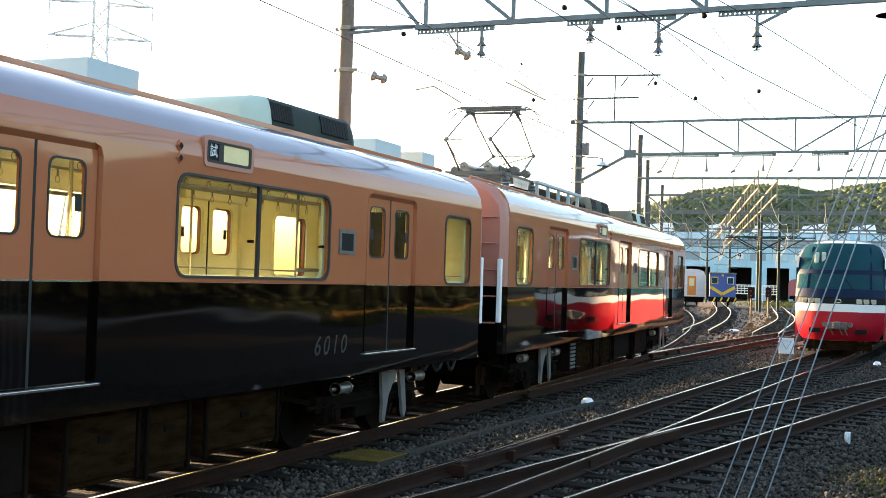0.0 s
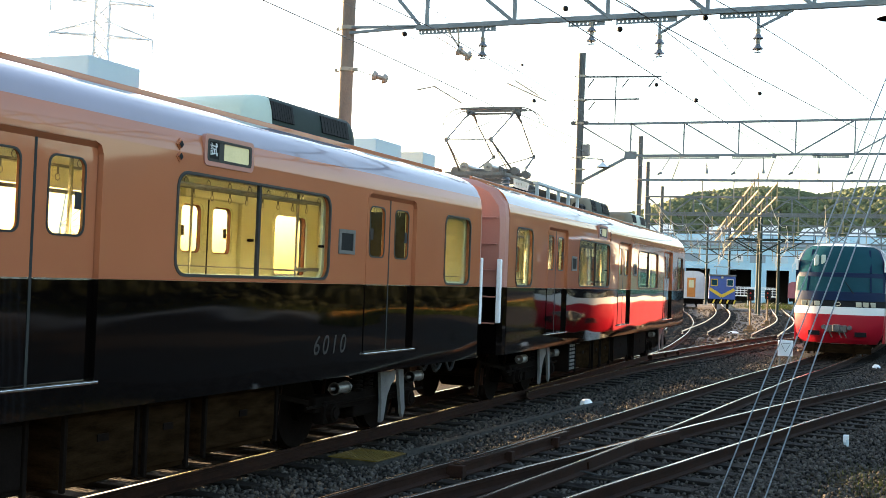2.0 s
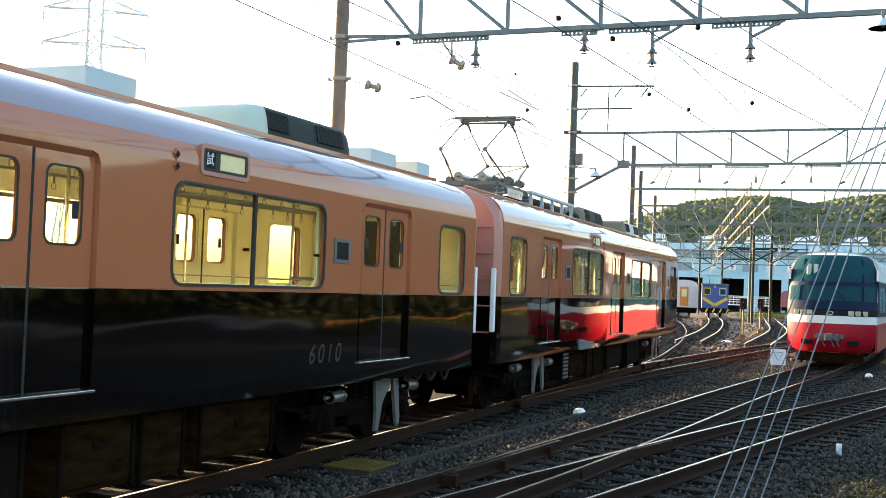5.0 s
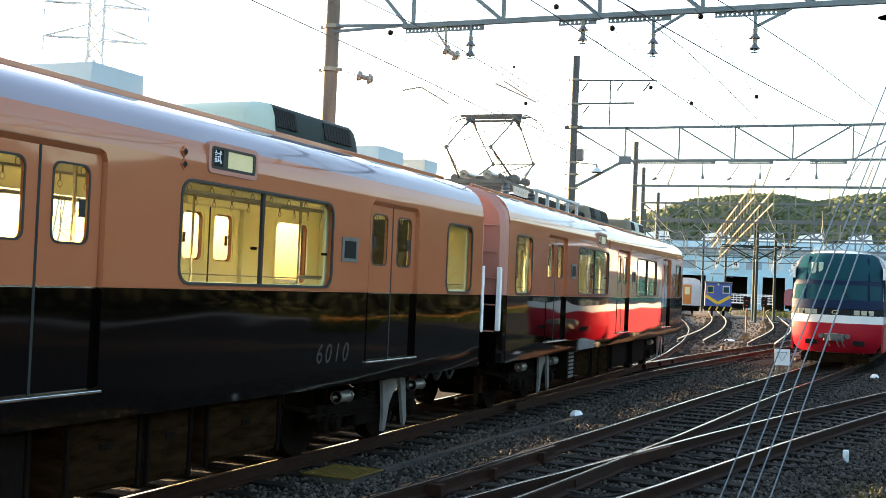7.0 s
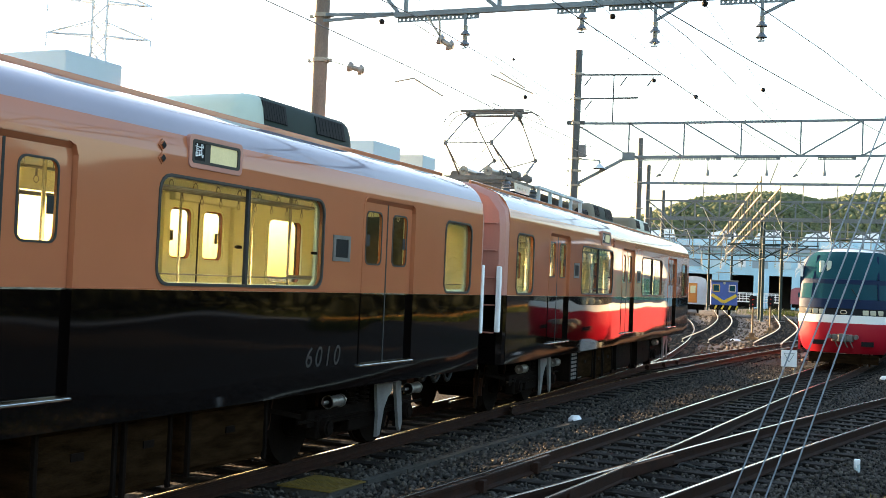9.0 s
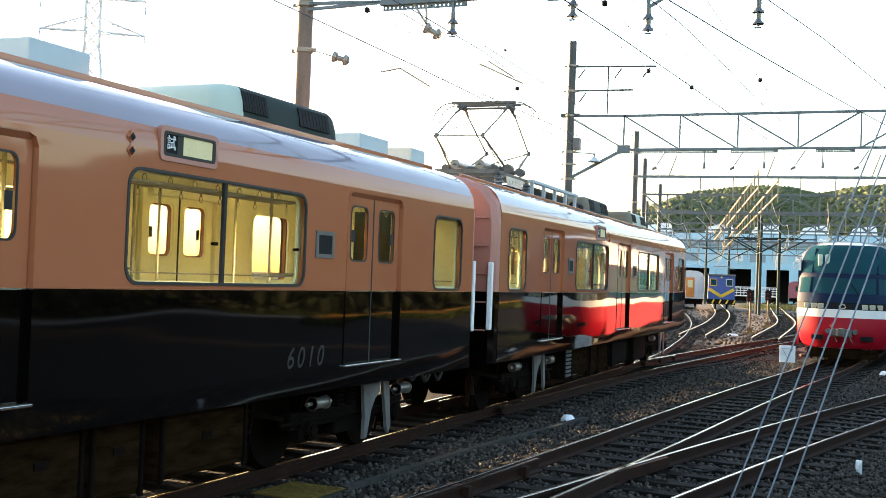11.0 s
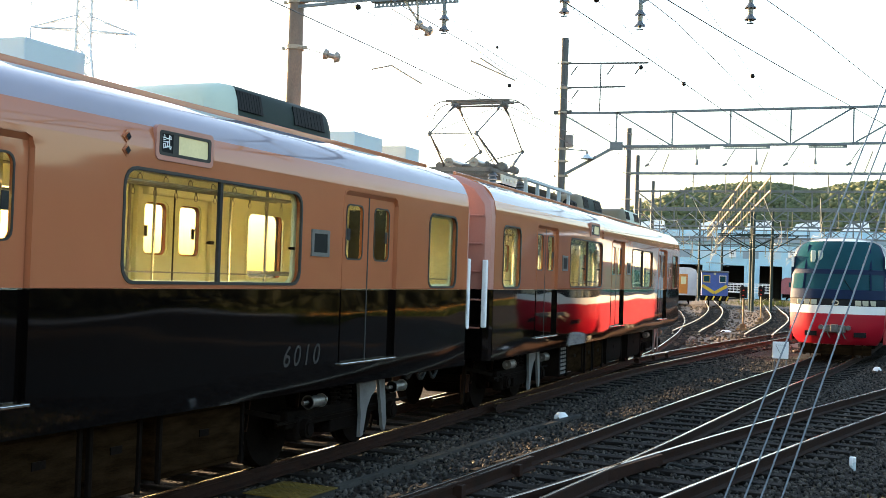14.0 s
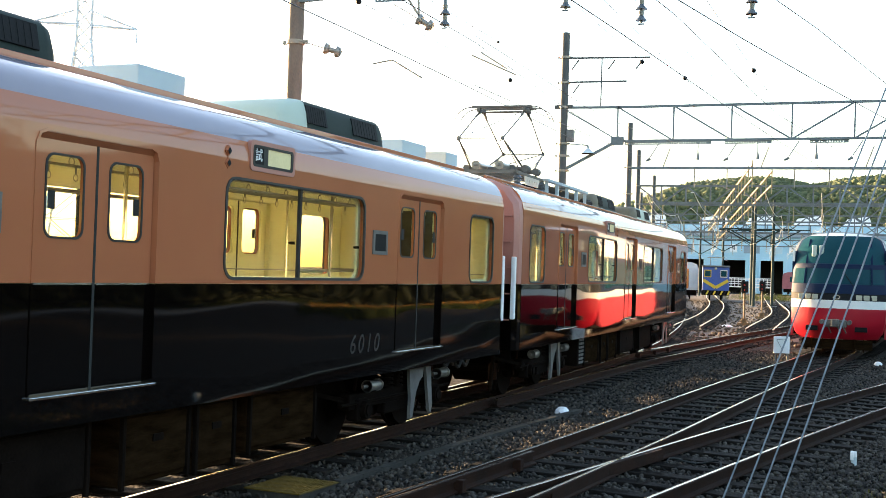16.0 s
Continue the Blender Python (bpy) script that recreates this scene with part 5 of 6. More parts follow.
def wires():
    """Contact and messenger wires along the tracks, with bead clamps."""
    for name, lift in (("track_train", 0), ("track_middle", 0), ("track_branch", 0), ("track_straight", 0)):
        path = PATHS[name]
        root = empty("overhead_wire", None, "thin contact and messenger wire above the track", "wire", "overhead wires")
        for part_name, z, sag, r in (("contact_wire", 5.18, 0.0, 0.008), ("messenger_wire", 6.0, 0.25, 0.008)):
            bm = bmesh.new()
            pts = [p for p in path[::3] if p.y < 150 and p.y > -14]
            pts = [Vector((p.x, p.y, z - sag * (math.sin((p.y - 18.2) / 18.5 * math.pi) ** 2))) for p in pts]
            cord(bm, pts, r)
            part(part_name, bm, WIRE, root)
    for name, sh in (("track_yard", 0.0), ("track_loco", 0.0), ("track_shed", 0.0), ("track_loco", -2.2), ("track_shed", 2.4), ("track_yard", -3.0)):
        root = empty("overhead_wire", None, "sagging catenary wires over the far yard, sunlight put into their pale colour", "wire", "overhead wires")
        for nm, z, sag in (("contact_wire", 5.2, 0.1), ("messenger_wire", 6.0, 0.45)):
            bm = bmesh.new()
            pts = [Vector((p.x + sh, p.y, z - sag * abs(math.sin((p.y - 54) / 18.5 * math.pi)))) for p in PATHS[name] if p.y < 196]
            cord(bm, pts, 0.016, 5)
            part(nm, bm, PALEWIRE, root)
    # feeders high beside the poles
    for x, z, sgn in ((-9.5, 7.6, 1), (-6.0, 8.2, 1)):
        root = empty("feeder_wire", None, "thin feeder wire with small round clamps", "wire", "overhead wires")
        bm = bmesh.new()
        pts = [Vector((x, y, z + 0.5 * ((y - 18.2) / 18.7 % 1 - 0.5) ** 2)) for y in np.arange(-6, 130, 3.1)]
        cord(bm, pts, 0.0065)
        part("strand", bm, WIRE, root)
        for y in (12.5, 15.2, 22.5, 27):
            bm = bmesh.new()
            bmesh.ops.create_uvsphere(bm, u_segments=10, v_segments=6, radius=0.036, matrix=Matrix.Translation((x, y, z + 0.5 * ((y - 18.2) / 18.7 % 1 - 0.5) ** 2)))
            part("bead_clamp", bm, GRILLE, root, "", True)


wires()
for x, z, y in ((-8.70, 6.45, 18.0), (-4.78, 6.43, 18.4), (-5.68, 6.77, 18.1), (-3.30, 6.53, 18.3)):
    root = empty("feeder_wire", None, "thin bare wire with small round clamps", "wire", "overhead wires")
    bm_g = bmesh.new()
    cord(bm_g, ((x, -6, z + 0.1), (x, y, z), (x - 0.6, 60, z + 0.2)), 0.0055)
    part("strand", bm_g, WIRE, root)
    for yy, zz, xx in ((y, z, x), (y + 8, z + 0.2 * 8 / 42, x - 0.6 * 8 / 42)):
        bm_g = bmesh.new()
        bmesh.ops.create_uvsphere(bm_g, u_segments=12, v_segments=8, radius=0.05, matrix=Matrix.Translation((xx, yy, zz)))
        part("bead_clamp", bm_g, GRILLE, root, "", True)
for pts in (((-8.5, 5.45), (-8.15, 5.50), (-7.6, 5.18)), ((-6.75, 5.52), (-6.0, 5.18)), ((-6.6, 5.56), (-6.15, 5.28))):
    root = empty("steady_arm", None, "thin steel steady arm on the contact wire", "steady arm", "steady arms")
    bm_g = bmesh.new()
    for q, w in zip(pts, pts[1:]):
        cyl(bm_g, (q[0], GY, q[1]), (w[0], GY, w[1]), 0.013, 6)
    part("rod", bm_g, FARSTEEL, root)
    bm_g = bmesh.new()
    cyl(bm_g, (pts[0][0], GY, pts[0][1]), (pts[0][0] - 0.02, GY, 6.56), 0.004, 4)
    part("hanger_wire", bm_g, WIRE, root)


# ---- stay wires of a pole beyond the view ----
# foot and head of each strand on one slanting line up to the pole at the right
LOWS = ((-1.571, 10.0, 0.072), (-1.421, 10.0, 0.089), (-1.298, 10.0, 0.102), (-1.141, 10.0, 0.119))
HIGHS = ((0.021, 11.5, 4.976), (0.133, 11.5, 4.967), (0.200, 11.5, 4.961), (0.270, 11.5, 4.956))
ANCHORS = [Vector(a) - (Vector(b) - Vector(a)) * 0.065 for a, b in zip(LOWS, HIGHS)]
HEADS = [Vector(a) + (Vector(b) - Vector(a)) * 1.7 for a, b in zip(LOWS, HIGHS)]
st = empty("stay_wire_set", None, "four parallel galvanised stay strands anchored in the ballast", "stay wire")
for a, b in zip(ANCHORS, HEADS):
    bm_g = bmesh.new()
    for q in range(3):
        o = Vector((0.004 * math.cos(q * 2.1), 0.004 * math.sin(q * 2.1), 0))
        cyl(bm_g, Vector(a) + o, Vector(b) + o, 0.0038, 6)
    part("strand", bm_g, STAY, st)


# ---- small things on the ballast ----
def inspection_cover():
    root = empty("cable_pit", pose(-5.86, 11.32, -0.29, 0, 0, -2), "concrete cable pit with a yellow chequer plate lid", "cable pit")
    bm = bmesh.new()
    box(bm, -0.30, 0.30, -0.36, 0.36, -0.1, 0.16, bevel=0.01)
    part("pit_wall", bm, DARKCONC, root)
    bm = bmesh.new()
    box(bm, -0.32, 0.32, -0.38, 0.38, 0.164, 0.178, bevel=0.004)
    for i in range(13):
        for k in range(15):
            xx, yy = -0.29 + i * 0.048, -0.35 + k * 0.05
            beam(bm, (xx - 0.013, yy - 0.013 * (1 if (i + k) % 2 else -1), 0.180), (xx + 0.013, yy + 0.013 * (1 if (i + k) % 2 else -1), 0.180), 0.008, 0.006)
    part("lid", bm, CHECKER, root, "dull yellow chequered steel lid")


inspection_cover()
ct = empty("cable_trough", None, "narrow weathered concrete cable trough in the ballast", "cable trough")
path_ct = spline([(-5.66, 11.9), (-5.60, 13.4), (-5.53, 15.4), (-5.2, 19.7)], 0.5)
for a, b in zip(path_ct, path_ct[1:]):
    bm_g = bmesh.new()
    d = (b - a).normalized() * 0.008
    beam(bm_g, (a.x + d.x, a.y + d.y, -0.19), (b.x - d.x, b.y - d.y, -0.19), 0.10, 0.09)
    part("trough_cover", bm_g, DARKCONC, ct)


def marker(x, y, w=0.22):
    root = empty("white_marker_block", pose(x, y, -0.2, 0, 0, random.uniform(0, 90)), "small white painted concrete marker block on ballast", "marker", "white marker blocks")
    bm = bmesh.new()
    r0 = [bm.verts.new((w * a, w * 0.8 * b, 0.0)) for a, b in ((1, 0.5), (0.5, 1), (-0.5, 1), (-1, 0.5), (-1, -0.5), (-0.5, -1), (0.5, -1), (1, -0.5))]
    r1 = [bm.verts.new((v.co.x * 0.96, v.co.y * 0.96, 0.05)) for v in r0]
    r2 = [bm.verts.new((v.co.x * 0.55, v.co.y * 0.55, 0.11)) for v in r0]
    for a, b in ((r0, r1), (r1, r2)):
        for k in range(8):
            bm.faces.new((a[k], a[(k + 1) % 8], b[(k + 1) % 8], b[k]))
    bm.faces.new(r2)
    part("block", bm, WHITE, root)


marker(-5.40, 19.3, 0.125)
marker(-1.0, 35.6, 0.14)
marker(-8.3, 57.0, 0.25)

root = empty("marker_post", pose(-0.80, 16.6, -0.2), "short white and blue marker post", "post")
bm_g = bmesh.new()
cyl(bm_g, (0, 0, -0.1), (0, 0, 0.10), 0.038, 12)
part("shaft", bm_g, UNITBLUE, root, "", True)
bm_g = bmesh.new()
box(bm_g, -0.041, 0.0, -0.041, 0.012, 0.06, 0.16, bevel=0.004)
box(bm_g, -0.036, 0.036, -0.03, 0.036, 0.10, 0.165, bevel=0.004)
part("cap", bm_g, WHITE, root, "", True)

root = empty("derailer_sign", pose(-3.50, 34.4, -0.2, 0, 0, 12), "white square trackside board with a dark triangle outline", "sign")
bm_g = bmesh.new()
box(bm_g, -0.215, 0.215, -0.03, 0.03, 0.27, 0.74, bevel=0.01)
part("board", bm_g, WHITE, root)
bm_g = bmesh.new()
for a, b in (((-0.14, 0.65), (0.14, 0.65)), ((0.14, 0.65), (0, 0.40)), ((0, 0.40), (-0.14, 0.65))):
    beam(bm_g, (a[0], -0.036, a[1]), (b[0], -0.036, b[1]), 0.03, 0.01)
part("triangle", bm_g, GREYPART, root)
bm_g = bmesh.new()
for s in (-0.2, 0.2):
    cyl(bm_g, (s * 0.8, 0.0, -0.1), (s * 0.8, 0.0, 0.28), 0.025, 8)
part("leg", bm_g, GREYPART, root)


def dwarf_signal(x, y):
    root = empty("dwarf_signal", pose(x, y, -0.2), "low yard signal on a yellow post showing red", "signal", "dwarf signals")
    bm = bmesh.new()
    cyl(bm, (0, 0, 0), (0, 0, 1.7), 0.045, 10)
    part("post", bm, RUSTYEL, root, "rust-stained yellow post", True)
    bm = bmesh.new()
    box(bm, -0.30, 0.30, -0.2, 0.2, 0.0, 0.16, bevel=0.02)
    box(bm, -0.13, 0.13, -0.12, 0.12, 0.16, 0.38, bevel=0.02)
    part("base", bm, RUSTYEL, root)
    bm = bmesh.new()
    box(bm, -0.17, 0.17, -0.12, 0.12, 1.65, 2.22, bevel=0.04)
    hd = part("signal_head", bm, GRILLE, root, "black signal head")
    for zz, m in ((1.80, REDLAMP), (2.05, REDLAMP)):
        bm = bmesh.new()
        cyl(bm, (0, -0.135, zz), (0, -0.115, zz), 0.05, 14)
        part("lens", bm, m, hd, "red lens")
        bm = bmesh.new()
        for k in range(8):
            a0, a1 = math.pi * k / 8, math.pi * (k + 1) / 8
            beam(bm, (0.1 * math.cos(a0), -0.2, zz + 0.1 * math.sin(a0)), (0.1 * math.cos(a1), -0.2, zz + 0.1 * math.sin(a1)), 0.015, 0.16)
        part("hood", bm, GRILLE, hd)


dwarf_signal(-7.85, 59.5)
dwarf_signal(-8.35, 71.0)


# ---- red panorama train ----
def red_train():
    root = empty("panorama_railcar", pose(-2.22, 36.8, 0, 0, 0, -1.5), "red and white railcar with a tall dark panoramic windscreen", "railcar")
    lev = [(0.42, 0.30, 1.14), (0.60, 0.12, 1.26), (0.95, 0.03, 1.345), (1.33, 0.0, 1.365), (1.34, 0.0, 1.366), (1.56, 0.0, 1.37), (1.57, 0.02, 1.37), (1.76, 0.05, 1.37), (1.77, 0.03, 1.372), (2.04, 0.10, 1.37),
           (2.05, 0.12, 1.368), (2.50, 0.27, 1.35), (2.51, 0.27, 1.35), (2.64, 0.31, 1.345), (2.65, 0.33, 1.345), (3.05, 0.48, 1.30), (3.36, 0.68, 1.18), (3.50, 0.88, 1.02), (3.51, 0.88, 1.01), (3.58, 1.10, 0.80), (3.63, 1.5, 0.45)]
    tags = [0, 0, 0, 1, 1, 1, 3, 3, 2, 2, 4, 2, 2, 2, 4, 4, 4, 1, 1, 5]
    mats = (RED, OFFWHITE, NAVY, GRILLE, PANO, ROOFGREY)
    bm = bmesh.new()
    us = [math.sin(a) for a in np.linspace(-math.pi / 2, math.pi / 2, 19)]
    rings = [[bm.verts.new((u * hw, yf + 0.55 * (abs(u) ** 2.6) + (0.25 if abs(u) == 1 else 0), z)) for u in us] for z, yf, hw in lev]
    for i, (a, b) in enumerate(zip(rings, rings[1:])):
        for k in range(len(us) - 1):
            t = tags[i]
            if t in (2, 4) and lev[i][0] > 1.9 and (k < 2 or k > len(us) - 4):
                t = 1 if (k < 1 or k > len(us) - 3) else 2
            bm.faces.new((a[k], a[k + 1], b[k + 1], b[k])).material_index = t
    bmesh.ops.recalc_face_normals(bm, faces=bm.faces[:])
    part("nose", bm, mats, root, "scarlet nose with ivory stripe and dark glass", True)
    # side walls and roof behind the nose
    for s in (-1, 1):
        for nm, z0, z1, m in (("lower_wall", 0.45, 1.34, RED), ("stripe", 1.34, 1.56, OFFWHITE), ("window_band", 1.56, 2.70, NAVY), ("upper_wall", 2.70, 3.05, OFFWHITE)):
            bm = bmesh.new()
            box(bm, s * 1.30, s * 1.37, 0.80, 18.0, z0, z1)
            part(nm, bm, m, root)
        for k in range(9):
            bm = bmesh.new()
            box(bm, s * 1.365, s * 1.378, 1.6 + k * 1.8, 3.1 + k * 1.8, 1.7, 2.55, bevel=0.004)
            part("window_pane", bm, PANO, root)
    bm = bmesh.new()
    sweep(bm, [(0, 1.3), (0, 18)], [(1.37, 3.0), (1.3, 3.25), (1.1, 3.47), (0.7, 3.60), (0, 3.64), (-0.7, 3.60), (-1.1, 3.47), (-1.3, 3.25), (-1.37, 3.0)])
    part("roof", bm, ROOFGREY, root, "", True)
    bm = bmesh.new()
    box(bm, -1.3, 1.3, 0.9, 18, 0.5, 0.9)
    part("underframe", bm, UNDER, root)
    # windscreen bars, wiper, lamps
    for s in (-0.95, 0.95):
        bm = bmesh.new()
        u = s / 1.37
        beam(bm, (s, 0.12 + 0.55 * abs(u) ** 2.6 - 0.01, 2.05), (s * 0.97, 0.27 + 0.55 * abs(u) ** 2.6 - 0.01, 2.51), 0.05)
        beam(bm, (s * 0.97, 0.33 + 0.55 * abs(u) ** 2.6 - 0.01, 2.64), (s * 0.90, 0.68 + 0.24, 3.37), 0.06)
        part("windscreen_pillar", bm, NAVY, root)
    bm = bmesh.new()
    beam(bm, (0.45, 0.09, 2.0), (0.20, 0.19, 2.36), 0.018)
    part("wiper", bm, GRILLE, root)
    for s in (-1, 1):
        for xx in (0.62, 0.82, 1.02):
            bm = bmesh.new()
            u = xx / 1.37
            box(bm, s * (xx - 0.085), s * (xx + 0.085), 0.55 * u ** 2.6 - 0.0, 0.55 * u ** 2.6 + 0.12, 1.585, 1.735, bevel=0.015)
            part("headlight", bm, LENS, root, "clear headlight lens")
    bm = bmesh.new()
    bm2 = bm
    for q in range(6):
        a0, a1 = q * math.pi / 3, (q + 1) * math.pi / 3
        beam(bm2, (0.1 * math.cos(a0), 0.015, 1.66 + 0.06 * math.sin(a0)), (0.1 * math.cos(a1), 0.015, 1.66 + 0.06 * math.sin(a1)), 0.025)
    part("badge", bm, STEEL, root, "chrome badge")
    bm = bmesh.new()
    box(bm, -0.30, 0.30, -0.20, 0.3, 0.78, 1.00, bevel=0.03)
    for xx in (-0.38, -0.16, 0.16, 0.38):
        cyl(bm, (xx, -0.22, 0.93), (xx, 0.1, 0.93), 0.07, 12)
    box(bm, -0.10, 0.10, -0.42, 0.0, 0.80, 1.02, bevel=0.02)
    for xx in (-0.22, 0.05, 0.20):
        cyl(bm, (xx, -0.2, 0.84), (xx + 0.10, -0.12, 0.62), 0.022, 6)
    part("coupler", bm, PANTO, root, "dark grey coupler with hoses")
    for s, m in ((-1, GRILLE), (1, PINK)):
        bm = bmesh.new()
        box(bm, s * 0.52, s * 0.86, 0.10, 0.3, 0.66, 0.80)
        part("step_recess", bm, GRILLE, root)
    bm = bmesh.new()
    for s in (-0.78,):
        for k in range(2):
            box(bm, s + k * 0.21, s + 0.14 + k * 0.21, 0.50 - 0.02 * k, 0.57 - 0.02 * k, 2.84, 3.20, bevel=0.03)
    part("headrest", bm, UNITPALE, root)
    for yy in (2.6, 15.2):
        for s in (-1, 1):
            for o in (-1.05, 1.05):
                bm = bmesh.new()
                cyl(bm, (s * 0.50, yy + o, 0.43), (s * 0.62, yy + o, 0.43), 0.43, 24)
                part("wheel", bm, WORN, root, "", True)
            bm = bmesh.new()
            box(bm, s * 0.86, s * 1.05, yy - 1.4, yy + 1.4, 0.30, 0.6, bevel=0.02)
            part("bogie_frame", bm, UNDER, root)
    bm = bmesh.new()
    for s in (-0.7, -0.4, 0.5, 0.75):
        cyl(bm, (s, 0.35, 0.43), (s, 0.45, 0.05), 0.02, 6)
    box(bm, -1.0, 1.0, 0.4, 0.5, 0.12, 0.40)
    part("rail_guard", bm, RUSTBOX, root)


red_train()


# ---- far vehicles ----
def blue_loco():
    root = empty("shunting_locomotive", pose(-17.5, 112, 0, 0, 0, 9) @ Matrix.Scale(0.93, 4), "blue electric locomotive with yellow chevrons and hazard stripes", "locomotive")
    bm = bmesh.new()
    box(bm, -1.35, 1.35, 0, 9, 1.0, 3.45, bevel=0.08)
    part("body", bm, LOCOBLUE, root)
    bm = bmesh.new()
    box(bm, -1.42, 1.42, -0.1, 9.1, 3.45, 3.62, bevel=0.06)
    part("roof", bm, GREYPART, root)
    for s in (-1, 1):
        bm = bmesh.new()
        box(bm, s * 0.45, s * 1.15, -0.03, 0.02, 2.4, 3.15, bevel=0.01)
        part("window_frame", bm, YELLOW if s < 0 else CREAM, root)
        bm = bmesh.new()
        box(bm, s * 0.52, s * 1.08, -0.045, -0.032, 2.48, 3.07)
        part("window_pane", bm, PANO, root)
        bm = bmesh.new()
        beam(bm, (s * 1.25, -0.04, 2.1), (0.0, -0.04, 1.35), 0.05, 0.32)
        part("chevron", bm, YELLOW, root)
    for k in range(8):
        bm = bmesh.new()
        beam(bm, (-1.25 + k * 0.35, -0.06, 0.62), (-1.05 + k * 0.35, -0.06, 1.02), 0.03, 0.16)
        part("hazard_stripe", bm, YELLOW if k % 2 else GRILLE, root)
    bm = bmesh.new()
    box(bm, -1.3, 1.3, 0, 9, 0.55, 1.0)
    box(bm, -1.4, 1.4, -0.03, 0.2, 0.55, 1.05)
    part("buffer_beam", bm, UNDER, root)
    for yy in (1.5, 3.6, 5.6, 7.6):
        for s in (-1, 1):
            bm = bmesh.new()
            cyl(bm, (s * 0.5, yy, 0.45), (s * 0.65, yy, 0.45), 0.45, 18)
            part("wheel", bm, UNDER, root)
    bm = bmesh.new()
    for e in (-1, 1):
        for s in (-0.6, 0.6):
            beam(bm, (s, 2.5 + e * 0.2, 3.7), (s, 2.5 + e * 1.0, 4.1), 0.07)
            beam(bm, (s, 2.5 + e * 1.0, 4.1), (s, 2.5 + e * 0.1, 4.45), 0.07)
    box(bm, -0.9, 0.9, 2.3, 2.7, 4.42, 4.5)
    part("pantograph", bm, FARSTEEL, root)
    bm = bmesh.new()
    bmesh.ops.create_uvsphere(bm, u_segments=10, v_segments=6, radius=0.14, matrix=Matrix.Translation((0, -0.02, 3.3)))
    part("headlight", bm, LENS, root)


blue_loco()


def plain_coach(name, m, body, label, length, door, top=3.7):
    root = empty(name, m, label, "railcar")
    bm = bmesh.new()
    sweep(bm, [(0, 0), (0, length)], [(1.36, 0.9), (1.36, top - 0.65), (1.2, top - 0.25), (0.7, top - 0.04), (0, top), (-0.7, top - 0.04), (-1.2, top - 0.25), (-1.36, top - 0.65), (-1.36, 0.9)])
    part("body", bm, body, root, "", True)
    bm = bmesh.new()
    box(bm, -0.42, 0.42, -0.04, 0.05, 1.05, 3.0, bevel=0.02)
    part("end_door", bm, door, root)
    bm = bmesh.new()
    box(bm, -0.25, 0.25, -0.06, -0.045, 2.0, 2.75)
    part("end_window", bm, SIGNGLOW if door is ORANGE else PANO, root)
    for k in range(int(length / 1.8) - 1):
        for s in (-1, 1):
            bm = bmesh.new()
            box(bm, s * 1.355, s * 1.372, 1.0 + k * 1.8, 2.2 + k * 1.8, 2.0, 2.75)
            part("window_pane", bm, PANO, root)
    bm = bmesh.new()
    box(bm, -1.2, 1.2, 0.2, length - 0.2, 0.35, 0.9)
    part("underframe", bm, UNDER, root)
    for yy in (1.6, 3.6, length - 3.6, length - 1.6):
        for s in (-1, 1):
            bm = bmesh.new()
            cyl(bm, (s * 0.5, yy, 0.43), (s * 0.63, yy, 0.43), 0.43, 18)
            part("wheel", bm, UNDER, root)


plain_coach("pale_railcar", pose(-21.2, 116, 0, 0, 0, 10.5), SILVER, "pale grey railcar with an orange end door", 16, ORANGE, 3.7)
plain_coach("maroon_railcar", pose(-17.4, 185, 0, 0, 0, 4), MAROON, "faded maroon locomotive beside the shed", 12, MAROON, 3.5)


# ---- platform rail, shed, hill, pylon ----
def white_railing():
    root = empty("white_railing", pose(-19.5, 152, 0.1, 0, 0, 0), "white painted steel railing round a low platform", "railing")
    bm = bmesh.new()
    box(bm, -2.7, 2.7, -0.3, 1.2, 1.0, 1.14)
    part("deck", bm, WHITE, root)
    for k in range(13):
        bm = bmesh.new()
        beam(bm, (-2.7 + k * 0.45, -0.3, 1.0 if k % 4 else -0.3), (-2.7 + k * 0.45, -0.3, 2.2), 0.07)
        part("post", bm, WHITE, root)
    for z in (1.45, 1.75, 2.05, 2.2):
        bm = bmesh.new()
        beam(bm, (-2.75, -0.3, z), (2.75, -0.3, z), 0.09)
        part("rail", bm, WHITE, root)


white_railing()


